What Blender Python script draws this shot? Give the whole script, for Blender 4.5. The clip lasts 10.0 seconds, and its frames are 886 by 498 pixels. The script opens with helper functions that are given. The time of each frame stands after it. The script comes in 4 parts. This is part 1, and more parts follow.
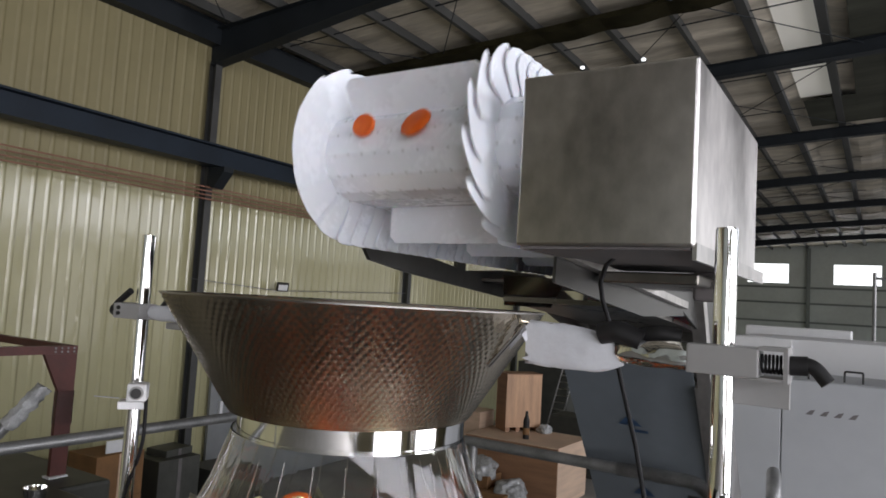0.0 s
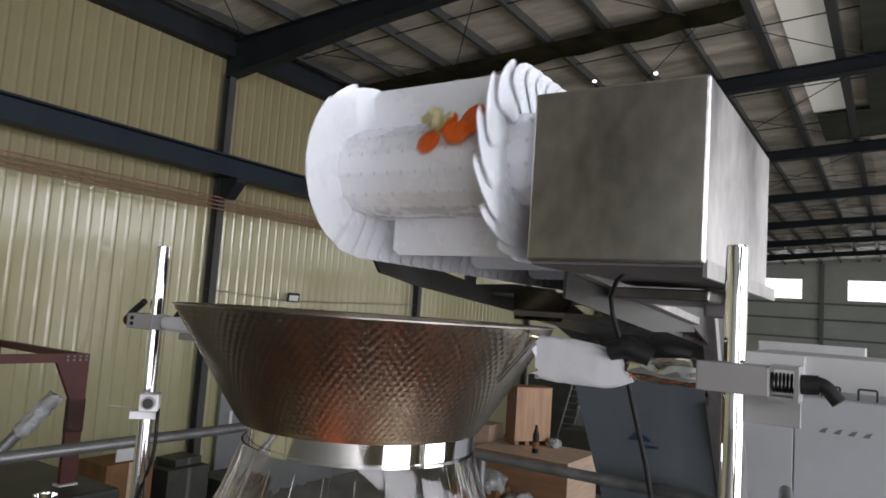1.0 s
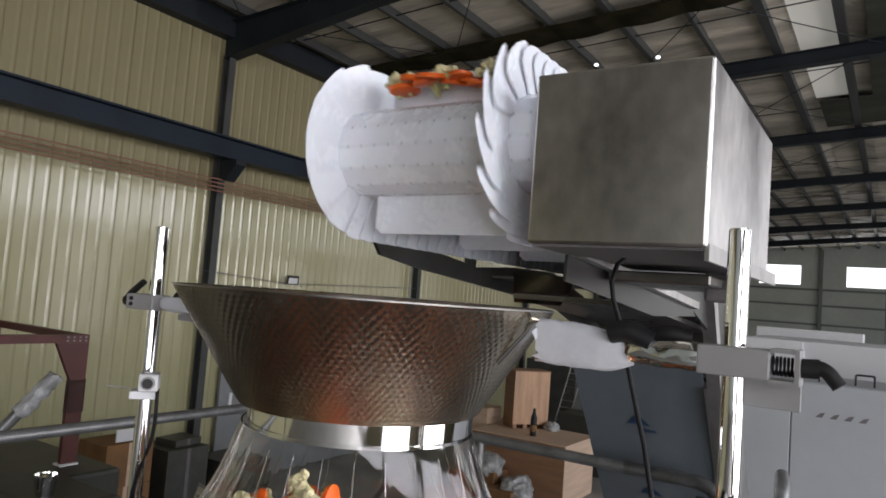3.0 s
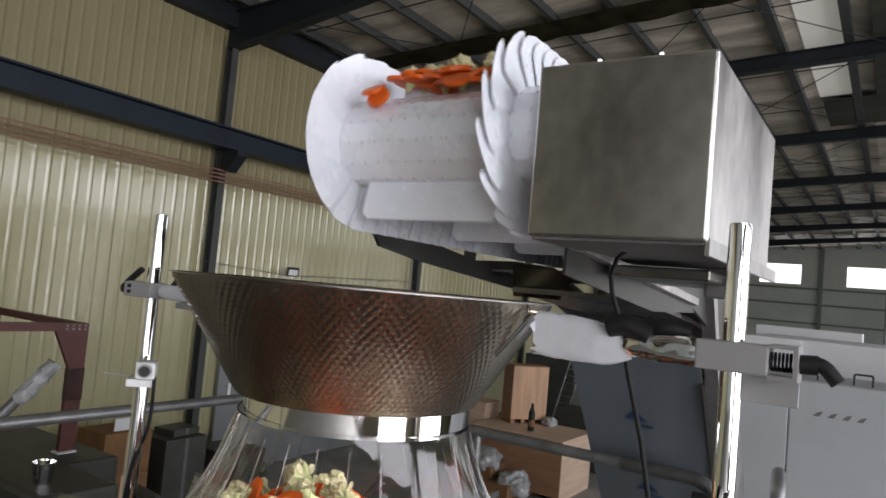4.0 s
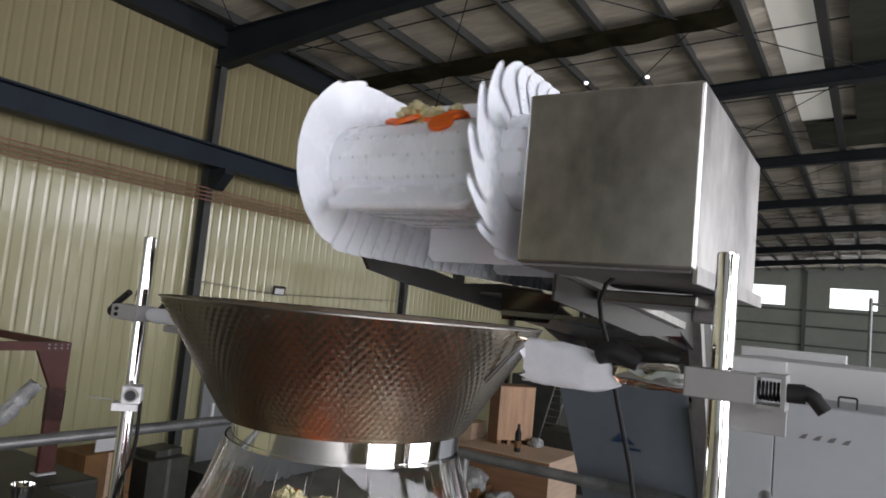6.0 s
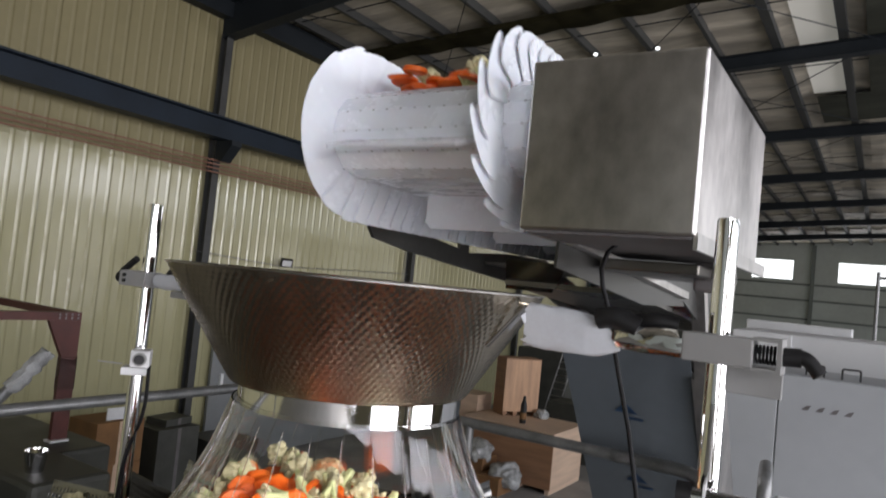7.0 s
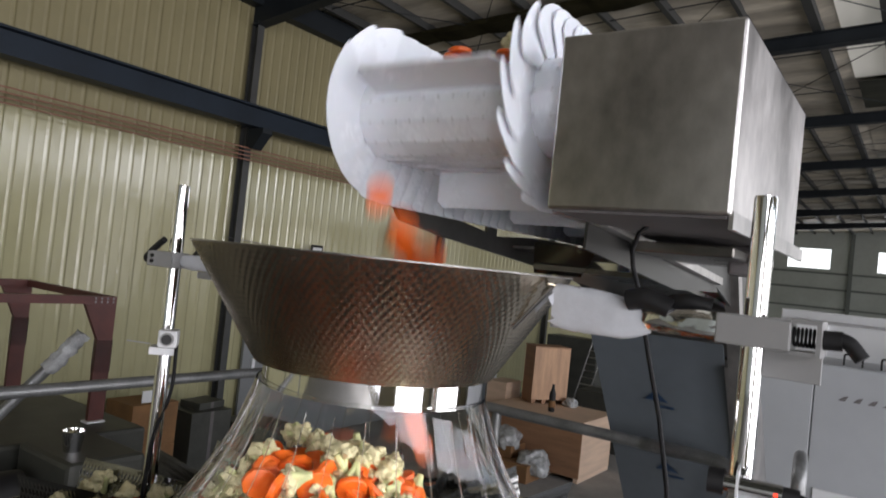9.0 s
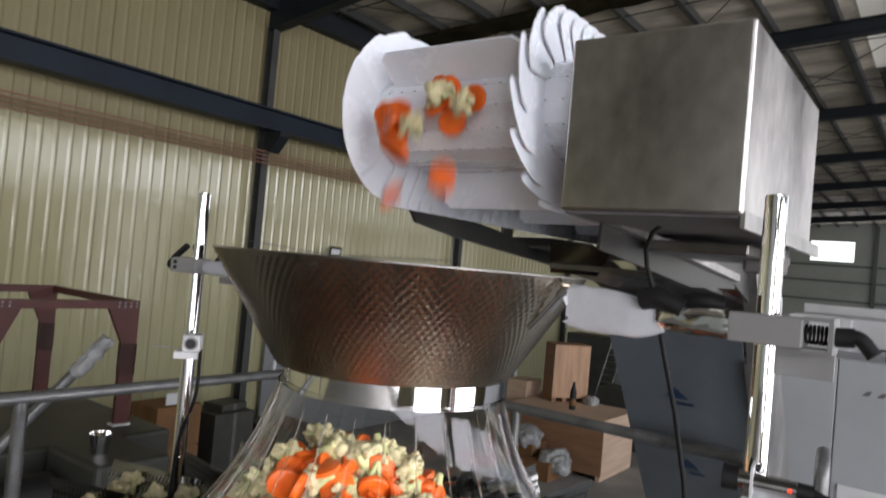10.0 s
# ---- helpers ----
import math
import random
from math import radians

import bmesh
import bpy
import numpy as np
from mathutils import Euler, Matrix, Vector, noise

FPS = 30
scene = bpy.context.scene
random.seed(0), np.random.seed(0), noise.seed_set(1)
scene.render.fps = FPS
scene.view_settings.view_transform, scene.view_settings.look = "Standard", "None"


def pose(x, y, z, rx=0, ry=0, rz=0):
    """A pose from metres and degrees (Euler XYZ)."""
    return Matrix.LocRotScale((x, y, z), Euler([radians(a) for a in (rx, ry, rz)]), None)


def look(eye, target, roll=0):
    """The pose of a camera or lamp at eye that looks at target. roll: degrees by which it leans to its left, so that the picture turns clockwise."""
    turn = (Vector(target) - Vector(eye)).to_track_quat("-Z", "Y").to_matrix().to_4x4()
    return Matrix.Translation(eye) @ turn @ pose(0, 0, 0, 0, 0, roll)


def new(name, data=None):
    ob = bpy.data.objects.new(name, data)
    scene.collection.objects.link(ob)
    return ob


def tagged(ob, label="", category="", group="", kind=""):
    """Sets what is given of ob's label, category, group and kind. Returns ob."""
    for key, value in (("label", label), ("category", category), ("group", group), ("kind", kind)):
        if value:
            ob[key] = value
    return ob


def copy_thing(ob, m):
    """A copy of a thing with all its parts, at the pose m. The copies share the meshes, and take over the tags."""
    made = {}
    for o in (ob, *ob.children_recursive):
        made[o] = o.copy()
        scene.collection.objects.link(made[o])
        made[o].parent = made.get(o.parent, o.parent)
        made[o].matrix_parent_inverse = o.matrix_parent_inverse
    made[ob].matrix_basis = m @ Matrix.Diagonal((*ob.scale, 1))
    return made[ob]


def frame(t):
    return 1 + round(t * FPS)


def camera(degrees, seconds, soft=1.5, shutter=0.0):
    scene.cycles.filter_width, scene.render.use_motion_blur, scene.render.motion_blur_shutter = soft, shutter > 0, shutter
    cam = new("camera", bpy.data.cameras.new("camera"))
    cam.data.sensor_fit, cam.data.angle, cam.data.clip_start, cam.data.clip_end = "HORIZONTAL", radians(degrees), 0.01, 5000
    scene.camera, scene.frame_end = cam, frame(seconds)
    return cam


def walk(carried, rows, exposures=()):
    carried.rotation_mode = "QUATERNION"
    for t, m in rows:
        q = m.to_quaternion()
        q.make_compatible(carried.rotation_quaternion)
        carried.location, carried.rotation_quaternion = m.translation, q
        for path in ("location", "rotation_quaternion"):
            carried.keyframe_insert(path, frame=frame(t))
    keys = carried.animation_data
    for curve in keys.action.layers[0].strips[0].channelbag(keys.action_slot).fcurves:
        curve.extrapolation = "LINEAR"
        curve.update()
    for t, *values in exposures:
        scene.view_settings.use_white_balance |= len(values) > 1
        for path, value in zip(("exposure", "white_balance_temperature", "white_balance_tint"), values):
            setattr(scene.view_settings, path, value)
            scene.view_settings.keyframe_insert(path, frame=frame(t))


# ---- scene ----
cam = camera(65.0, 10.0, soft=1.7, shutter=0.75)
PATH = [
    (0, (-0.008, 0.035, 3.504), (-1.074, 1.721, 3.651), 3.4),
    (0.5, (-0.004, 0.033, 3.504), (-1.079, 1.713, 3.657), 3.6),
    (1, (-0.005, 0.029, 3.507), (-1.097, 1.695, 3.686), 4.0),
    (1.5, (-0.005, 0.028, 3.507), (-1.089, 1.698, 3.695), 4.4),
    (2, (-0.004, 0.025, 3.508), (-1.093, 1.691, 3.707), 4.6),
    (2.5, (-0.008, 0.028, 3.507), (-1.097, 1.698, 3.661), 4.2),
    (4, (-0.009, 0.038, 3.501), (-1.1, 1.71, 3.617), 5.2),
    (4.5, (-0.008, 0.036, 3.507), (-1.089, 1.71, 3.681), 4.5),
    (5, (-0.012, 0.033, 3.516), (-1.066, 1.721, 3.717), 4.4),
    (5.5, (-0.015, 0.032, 3.513), (-1.072, 1.719, 3.699), 5.0),
    (7, (-0.001, 0.028, 3.5), (-1.076, 1.711, 3.596), 5.7),
    (7.5, (-0.006, 0.036, 3.491), (-1.112, 1.703, 3.487), 5.3),
    (8, (-0.008, 0.04, 3.486), (-1.142, 1.688, 3.473), 5.3),
    (8.5, (-0.006, 0.045, 3.485), (-1.143, 1.69, 3.494), 5.5),
    (9, (-0.006, 0.047, 3.49), (-1.149, 1.687, 3.543), 6.0),
    (9.5, (0.003, 0.038, 3.501), (-1.161, 1.66, 3.618), 5.4),
    (10, (0.007, 0.034, 3.495), (-1.178, 1.644, 3.541), 5.1),
]
walk(cam, [(t, look(eye, target, roll)) for t, eye, target, roll in PATH])

# ---- light ----
world = bpy.data.worlds.new("sky")
scene.world = world
world.use_nodes = True
wn = world.node_tree.nodes
sky = wn.new("ShaderNodeTexSky")
sky.sky_type, sky.sun_disc = "NISHITA", False
sky.sun_elevation, sky.sun_rotation = radians(50), radians(120)
world.node_tree.links.new(sky.outputs[0], wn["Background"].inputs[0])
wn["Background"].inputs[1].default_value = 0.15
sun = new("sun", bpy.data.lights.new("sun", "SUN"))
sun.data.energy, sun.data.angle, sun.data.color = 1.2, radians(12), (1.0, 0.95, 0.88)
sun.matrix_world = look((20, 12, 30), (0, 0, 0))


def window_light(name, eye, target, width, height, watts, colour=(0.96, 0.93, 0.985)):
    lamp = new(name, bpy.data.lights.new(name, "AREA"))
    lamp.data.shape, lamp.data.size, lamp.data.size_y = "RECTANGLE", width, height
    lamp.data.energy, lamp.data.color = watts, colour
    lamp.matrix_world = look(eye, target)
    return lamp


WINDOWS_RIGHT = [(-23.0, -19.0), (-15.0, -10.0), (-5.0, 0.2), (3.4, 9.0), (14.5, 18.5), (20.5, 24.5), (26.5, 30.5), (32.5, 36.5), (38.5, 42.5)]   # gates and windows along the hall; those behind the camera are unseen added fill
for w0, w1 in WINDOWS_RIGHT:
    window_light("window_light", (9.70, (w0 + w1) / 2, 2.7), (0, (w0 + w1) / 2, 2.7), w1 - w0, 4.2, (95 if -6 < w0 < 10 else 120 if w0 < 0 else 18) * (w1 - w0))
STRIPS = [(-17.4, -11.4), (-10.8, -4.8), (-4.2, 1.8), (2.4, 8.4), (9.0, 15.0), (15.6, 21.6), (22.2, 28.2), (28.8, 34.8), (35.4, 41.4)]   # high strip windows in the same wall
for w0, w1 in STRIPS:
    window_light("strip_light", (9.70, (w0 + w1) / 2, 6.4), (0, (w0 + w1) / 2, 5.6), w1 - w0, 1.7, (48 if w0 < 9 else 25 if w0 < 20 else 5) * (w1 - w0))
window_light("end_light", (0, 49.3, 6.4), (0, 40, 6.0), 16, 1.2, 130)
scene.view_settings.exposure = 0.02

# ---- materials ----


def material(name, colour, rough=0.5, metal=0.0, vary=0.12, scale=6.0, bump=0.0, bump_scale=40.0, tint=None, stretch=(1, 1, 1), rough_vary=0.1, **extra):
    """A surface with variation at two scales: broad stains and fine grain."""
    m = bpy.data.materials.new(name)
    m.use_nodes = True
    n, l = m.node_tree.nodes, m.node_tree.links
    b = n["Principled BSDF"]
    b.inputs["Metallic"].default_value = metal
    co = n.new("ShaderNodeTexCoord")
    mp = n.new("ShaderNodeMapping")
    mp.inputs["Scale"].default_value = stretch
    info, shift = n.new("ShaderNodeObjectInfo"), n.new("ShaderNodeVectorMath")
    shift.operation = "MULTIPLY_ADD"
    shift.inputs[1].default_value = (31.0, 17.0, 23.0)
    l.new(info.outputs["Random"], shift.inputs[0])
    l.new(co.outputs["Object"], shift.inputs[2])
    l.new(shift.outputs[0], mp.inputs["Vector"])
    big, fine = n.new("ShaderNodeTexNoise"), n.new("ShaderNodeTexNoise")
    big.inputs["Scale"].default_value, fine.inputs["Scale"].default_value = scale, scale * 11
    big.inputs["Detail"].default_value = 5
    fine.inputs["Detail"].default_value = 3
    for t in (big, fine):
        l.new(mp.outputs[0], t.inputs["Vector"])
    add = n.new("ShaderNodeMath")
    add.operation = "MULTIPLY_ADD"
    add.inputs[1].default_value = 0.35
    l.new(fine.outputs[0], add.inputs[0])
    l.new(big.outputs[0], add.inputs[2])
    ramp = n.new("ShaderNodeValToRGB")
    lo = tint or tuple(c * (1 - 2 * vary) for c in colour)
    hi = tuple(min(1, c * (1 + vary)) for c in colour)
    ramp.color_ramp.elements[0].position, ramp.color_ramp.elements[1].position = 0.42, 0.9
    ramp.color_ramp.elements[0].color, ramp.color_ramp.elements[1].color = (*lo, 1), (*hi, 1)
    l.new(add.outputs[0], ramp.inputs[0])
    l.new(ramp.outputs[0], b.inputs["Base Color"])
    rr = n.new("ShaderNodeMapRange")
    rr.inputs["From Min"].default_value, rr.inputs["From Max"].default_value = 0.3, 0.95
    rr.inputs["To Min"].default_value, rr.inputs["To Max"].default_value = max(0.02, rough - rough_vary), min(1, rough + rough_vary)
    l.new(add.outputs[0], rr.inputs["Value"])
    l.new(rr.outputs[0], b.inputs["Roughness"])
    if bump:
        bp, bt = n.new("ShaderNodeBump"), n.new("ShaderNodeTexNoise")
        bt.inputs["Scale"].default_value, bt.inputs["Detail"].default_value = bump_scale, 4
        bp.inputs["Strength"].default_value, bp.inputs["Distance"].default_value = bump, 0.01
        l.new(mp.outputs[0], bt.inputs["Vector"])
        l.new(bt.outputs[0], bp.inputs["Height"])
        l.new(bp.outputs[0], b.inputs["Normal"])
    for key, value in extra.items():
        b.inputs[key.replace("_", " ")].default_value = value
    return m


M = {
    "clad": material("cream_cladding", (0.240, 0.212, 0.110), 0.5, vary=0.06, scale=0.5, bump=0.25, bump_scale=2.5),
    "steel_dark": material("dark_blue_paint", (0.016, 0.020, 0.024), 0.5, vary=0.15, scale=1.5, Specular_IOR_Level=0.2),
    "steel_beam": material("navy_paint", (0.014, 0.022, 0.034), 0.45, vary=0.15, scale=1.5, Specular_IOR_Level=0.2),
    "roof": material("roof_insulation", (0.52, 0.475, 0.385), 0.5, vary=0.30, scale=0.8, bump=0.7, bump_scale=2.0, stretch=(0.4, 2.2, 1)),
    "purlin": material("grey_purlin", (0.06, 0.062, 0.06), 0.5, vary=0.1, scale=1.0, Specular_IOR_Level=0.25),
    # steel with the dark surroundings it mirrors put into its base colour
    "dark_steel": material("dark_reflection_steel", (0.20, 0.19, 0.175), 0.28, 1.0, vary=0.2, scale=3.0),
    "web_steel": material("grey_steel", (0.34, 0.335, 0.33), 0.38, 1.0, vary=0.15, scale=3.0),
    "olive": material("olive_felt", (0.020, 0.018, 0.009), 0.9, vary=0.3, scale=3, Specular_IOR_Level=0.05),
    "end": material("grey_green_cladding", (0.56, 0.61, 0.58), 0.6, vary=0.08, scale=0.4),
    "concrete": material("concrete", (0.30, 0.29, 0.27), 0.75, vary=0.15, scale=1.2, bump=0.2, bump_scale=12),
    "brushed": material("brushed_steel", (0.64, 0.62, 0.60), 0.33, 1.0, vary=0.24, scale=2.6, stretch=(1.5, 1.5, 1.0), bump=0.05, bump_scale=60, rough_vary=0.07),
    "polished": material("polished_steel", (0.72, 0.71, 0.70), 0.12, 1.0, vary=0.06, scale=2.0, rough_vary=0.05),
    "chrome": material("chrome", (0.82, 0.82, 0.82), 0.05, 1.0, vary=0.03, scale=4.0, rough_vary=0.03),
    "dimple": material("dimpled_steel", (0.60, 0.53, 0.42), 0.22, 1.0, vary=0.1, scale=4.0, rough_vary=0.06),
    "pan": material("bright_dimpled_steel", (0.25, 0.25, 0.245), 0.09, 1.0, vary=0.06, scale=4.0, rough_vary=0.04),
    "belt": material("white_plastic", (0.81, 0.825, 0.875), 0.25, vary=0.03, scale=8.0, Subsurface_Weight=0.08),
    "hinge": material("grey_hinge", (0.14, 0.13, 0.13), 0.7),
    "film": material("blue_film", (0.13, 0.15, 0.17), 0.35, vary=0.08, scale=2.0, bump=0.15, bump_scale=4),
    "film_mark": material("blue_print", (0.05, 0.10, 0.20), 0.4),
    "machine": material("grey_machine_paint", (0.40, 0.42, 0.44), 0.35, vary=0.05, scale=1.0),
    "panel_white": material("white_panel", (0.66, 0.67, 0.68), 0.4, vary=0.04, scale=1.0),
    "galv": material("galvanised_pipe", (0.23, 0.235, 0.235), 0.42, 0.6, vary=0.2, scale=9.0),
    "red": material("red_oxide", (0.085, 0.024, 0.019), 0.5, vary=0.2, scale=4.0),
    "crate": material("plywood", (0.33, 0.18, 0.10), 0.6, vary=0.14, scale=2.0, stretch=(0.6, 0.6, 5)),
    "crate_pale": material("pale_plywood", (0.64, 0.47, 0.34), 0.6, vary=0.1, scale=2.0, stretch=(0.6, 0.6, 5)),
    "card": material("cardboard", (0.23, 0.12, 0.05), 0.8, vary=0.15, scale=3),
    "black": material("black_plastic", (0.009, 0.009, 0.010), 0.55, vary=0.2),
    "grey_plastic": material("grey_plastic", (0.30, 0.30, 0.295), 0.45, vary=0.05),
    "white": material("white_plastic_block", (0.74, 0.75, 0.76), 0.4, vary=0.04),
    "foam": material("white_foam_wrap", (0.62, 0.64, 0.68), 0.55, vary=0.05, scale=15, bump=0.12, bump_scale=60),
    "carrot": material("carrot", (0.74, 0.14, 0.012), 0.38, vary=0.12, scale=60, tint=(0.70, 0.10, 0.008), Subsurface_Weight=0.1),
    "cauli": material("cauliflower", (0.64, 0.58, 0.34), 0.6, vary=0.12, scale=40, bump=0.5, bump_scale=250),
    "dark_green": material("dark_green_machine", (0.050, 0.052, 0.044), 0.5, vary=0.2, scale=4),
    "copper": material("red_brown_pipe", (0.26, 0.13, 0.09), 0.5, vary=0.1),
    "lens": material("black_glass", (0.01, 0.01, 0.012), 0.08),
    "hose": material("black_rubber", (0.008, 0.008, 0.009), 0.6, Specular_IOR_Level=0.25),
}


def clear(name, rough, ior=1.45, colour=(1, 1, 1), alpha=1.0):
    m = bpy.data.materials.new(name)
    m.use_nodes = True
    b = m.node_tree.nodes["Principled BSDF"]
    b.inputs["Base Color"].default_value = (*colour, 1)
    b.inputs["Roughness"].default_value, b.inputs["IOR"].default_value = rough, ior
    b.inputs["Transmission Weight"].default_value = 1.0
    b.inputs["Alpha"].default_value = alpha
    return m


M["acrylic"] = clear("clear_acrylic", 0.02, 1.30, (0.97, 0.98, 0.98))
M["wrap"] = clear("clear_film", 0.25, 1.3, (0.9, 0.9, 0.9))


def glow(name, colour, strength):
    m = bpy.data.materials.new(name)
    m.use_nodes = True
    b = m.node_tree.nodes["Principled BSDF"]
    b.inputs["Base Color"].default_value = (*colour, 1)
    b.inputs["Emission Color"].default_value = (*colour, 1)
    b.inputs["Emission Strength"].default_value = strength
    return m


M["red_led"] = glow("red_led", (1, 0.05, 0.02), 2.0)
M["milky"] = glow("milky_skylight", (0.85, 0.83, 0.76), 0.17)
M["slot"] = material("hinge_gap_grey", (0.40, 0.39, 0.40), 0.7)
M["crate_mid"] = material("orange_plywood", (0.58, 0.36, 0.22), 0.6, vary=0.14, scale=2.0, stretch=(5, 5, 0.5))
M["film_white"] = material("crumpled_clear_wrap", (0.40, 0.41, 0.41), 0.2, vary=0.25, scale=12, bump=0.6, bump_scale=40)
M["girt"] = material("grey_green_girt", (0.20, 0.225, 0.215), 0.55, vary=0.12, scale=1.0)
M["web_grey"] = material("dull_grey_steel", (0.11, 0.11, 0.105), 0.35, 0.8, vary=0.2, scale=3.0)
M["stalk"] = material("pale_green_stalk", (0.56, 0.58, 0.28), 0.5, vary=0.1, scale=40)
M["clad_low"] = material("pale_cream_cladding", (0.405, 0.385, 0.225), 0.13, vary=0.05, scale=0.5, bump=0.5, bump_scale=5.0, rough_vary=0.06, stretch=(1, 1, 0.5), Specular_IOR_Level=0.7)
M["column_paint"] = material("grey_blue_column_paint", (0.045, 0.047, 0.046), 0.45, vary=0.2, scale=1.5)
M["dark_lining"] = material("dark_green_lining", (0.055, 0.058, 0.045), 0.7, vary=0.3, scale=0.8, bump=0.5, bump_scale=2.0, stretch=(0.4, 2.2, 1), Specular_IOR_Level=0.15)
M["door_paint"] = material("mid_grey_door_paint", (0.20, 0.21, 0.215), 0.4, vary=0.06, scale=1.0)
M["daylight"] = glow("bright_overcast_sky", (0.95, 0.98, 1.0), 1.6)

# ---- mesh helpers ----


def part(name, bm, mat, parent=None, label="", smooth=False, at=None):
    me = bpy.data.meshes.new(name)
    bm.to_mesh(me)
    bm.free()
    me.materials.append(M[mat])
    if smooth:
        me.shade_smooth()
        me.set_sharp_from_angle(angle=radians(35))
    ob = new(name, me)
    if parent:
        ob.parent = parent
    if at is not None:
        ob.matrix_basis = at
    return tagged(ob, label) if label else ob


def thing(name, label, category, at=None, group="", kind=""):
    ob = new(name)
    ob.empty_display_size = 0.1
    if at is not None:
        ob.matrix_basis = at
    return tagged(ob, label, category, group, kind)


def block(x0, x1, y0, y1, z0, z1, bevel=0.0, bm=None, turn=None):
    own = bmesh.new()
    bmesh.ops.create_cube(own, size=1)
    bmesh.ops.scale(own, vec=(x1 - x0, y1 - y0, z1 - z0), verts=own.verts)
    bmesh.ops.translate(own, vec=((x0 + x1) / 2, (y0 + y1) / 2, (z0 + z1) / 2), verts=own.verts)
    if bevel:
        bmesh.ops.bevel(own, geom=own.edges[:], offset=bevel, segments=2, affect="EDGES", profile=0.5)
    if turn:
        own.transform(turn)
    return merge(bm, own)


def merge(bm, own):
    if bm is None:
        return own
    me = bpy.data.meshes.new("tmp")
    own.to_mesh(me)
    own.free()
    bm.from_mesh(me)
    bpy.data.meshes.remove(me)
    return bm


def rod(points, r, seg=16, bm=None, cap=True):
    """A round bar or pipe along points, with mitred bends."""
    own = bmesh.new()
    pts = [Vector(p) for p in points]
    rings = []
    up = None
    for i, p in enumerate(pts):
        a = (pts[i] - pts[i - 1]).normalized() if i else (pts[1] - pts[0]).normalized()
        b = (pts[i + 1] - pts[i]).normalized() if i < len(pts) - 1 else a
        d = (a + b).normalized()
        if up is None:
            up = Vector((0, 0, 1)) if abs(d.z) < 0.8 else Vector((0, 1, 0))
        u = d.cross(up).normalized()
        v = u.cross(d).normalized()
        up = v
        k = 1 / max(0.5, d.dot(a))
        rings.append([own.verts.new(p + (u * math.cos(t) * k + v * math.sin(t)) * r) for t in (2 * math.pi * j / seg for j in range(seg))])
    for A, B in zip(rings, rings[1:]):
        for j in range(seg):
            own.faces.new((A[j], A[(j + 1) % seg], B[(j + 1) % seg], B[j]))
    if cap:
        own.faces.new(rings[0][::-1])
        own.faces.new(rings[-1])
    bmesh.ops.recalc_face_normals(own, faces=own.faces)
    return merge(bm, own)


def bend(points, r, steps=6):
    """Round the corners of a polyline."""
    pts = [Vector(p) for p in points]
    out = [pts[0]]
    for a, b, c in zip(pts, pts[1:], pts[2:]):
        p, q = b + (a - b).normalized() * r, b + (c - b).normalized() * r
        out += [p.lerp(b, t).lerp(b.lerp(q, t), t) for t in (i / steps for i in range(steps + 1))]
    return out + [pts[-1]]


def lathe(profile, seg=64, centre=(0, 0), bm=None):
    own = bmesh.new()
    rings = [[own.verts.new((centre[0] + r * math.cos(2 * math.pi * j / seg), centre[1] + r * math.sin(2 * math.pi * j / seg), z)) for j in range(seg)] for r, z in profile]
    closed = profile[0] == profile[-1]
    if closed:
        for v in rings.pop():
            own.verts.remove(v)
        rings.append(rings[0])
    for A, B in zip(rings, rings[1:]):
        for j in range(seg):
            own.faces.new((A[j], A[(j + 1) % seg], B[(j + 1) % seg], B[j]))
    bmesh.ops.recalc_face_normals(own, faces=own.faces)
    return merge(bm, own)


def prism(outline, a0, a1, axis="x", bm=None):
    """An outline in the other two axes, drawn out along one axis from a0 to a1."""
    own = bmesh.new()
    put = {"x": lambda p, a: (a, p[0], p[1]), "y": lambda p, a: (p[0], a, p[1]), "z": lambda p, a: (p[0], p[1], a)}[axis]
    lo, hi = [own.verts.new(put(p, a0)) for p in outline], [own.verts.new(put(p, a1)) for p in outline]
    own.faces.new(lo[::-1])
    own.faces.new(hi)
    for i in range(len(lo)):
        j = (i + 1) % len(lo)
        own.faces.new((lo[i], lo[j], hi[j], hi[i]))
    bmesh.ops.recalc_face_normals(own, faces=own.faces)
    return merge(bm, own)


def h_beam(w, h, length, t=0.012):
    """An H section along local x, flanges above and below."""
    o = [(-w / 2, -h / 2), (w / 2, -h / 2), (w / 2, -h / 2 + t), (t / 2, -h / 2 + t), (t / 2, h / 2 - t), (w / 2, h / 2 - t), (w / 2, h / 2), (-w / 2, h / 2), (-w / 2, h / 2 - t), (-t / 2, h / 2 - t), (-t / 2, -h / 2 + t), (-w / 2, -h / 2 + t)]
    return prism(o, 0, length, "x")


# ---- the hall ----
WALL, END, BACK, RIGHT = -9.75, 50.0, -26.0, 9.75
EAVE, RIDGE, RIDGE_X = 8.00, 8.60, 0.0
BAYS = [7.65 + 6 * k for k in range(-5, 7)]


def sheet(width, z0, z1, rib=0.2, depth=0.012):
    """One profiled cladding sheet, ribs upright, front towards +x, its left edge at y = 0."""
    bm = bmesh.new()
    line = []
    n = round(width / rib)
    for i in range(n):
        y = i * rib
        line += [(0, y), (0, y + rib * 0.62), (depth, y + rib * 0.76), (depth, y + rib * 0.86)]
    line.append((0, width - 0.004))
    lo, hi = [bm.verts.new((x, y, z0)) for x, y in line], [bm.verts.new((x, y, z1)) for x, y in line]
    for i in range(len(line) - 1):
        bm.faces.new((lo[i], lo[i + 1], hi[i + 1], hi[i]))
    return bm


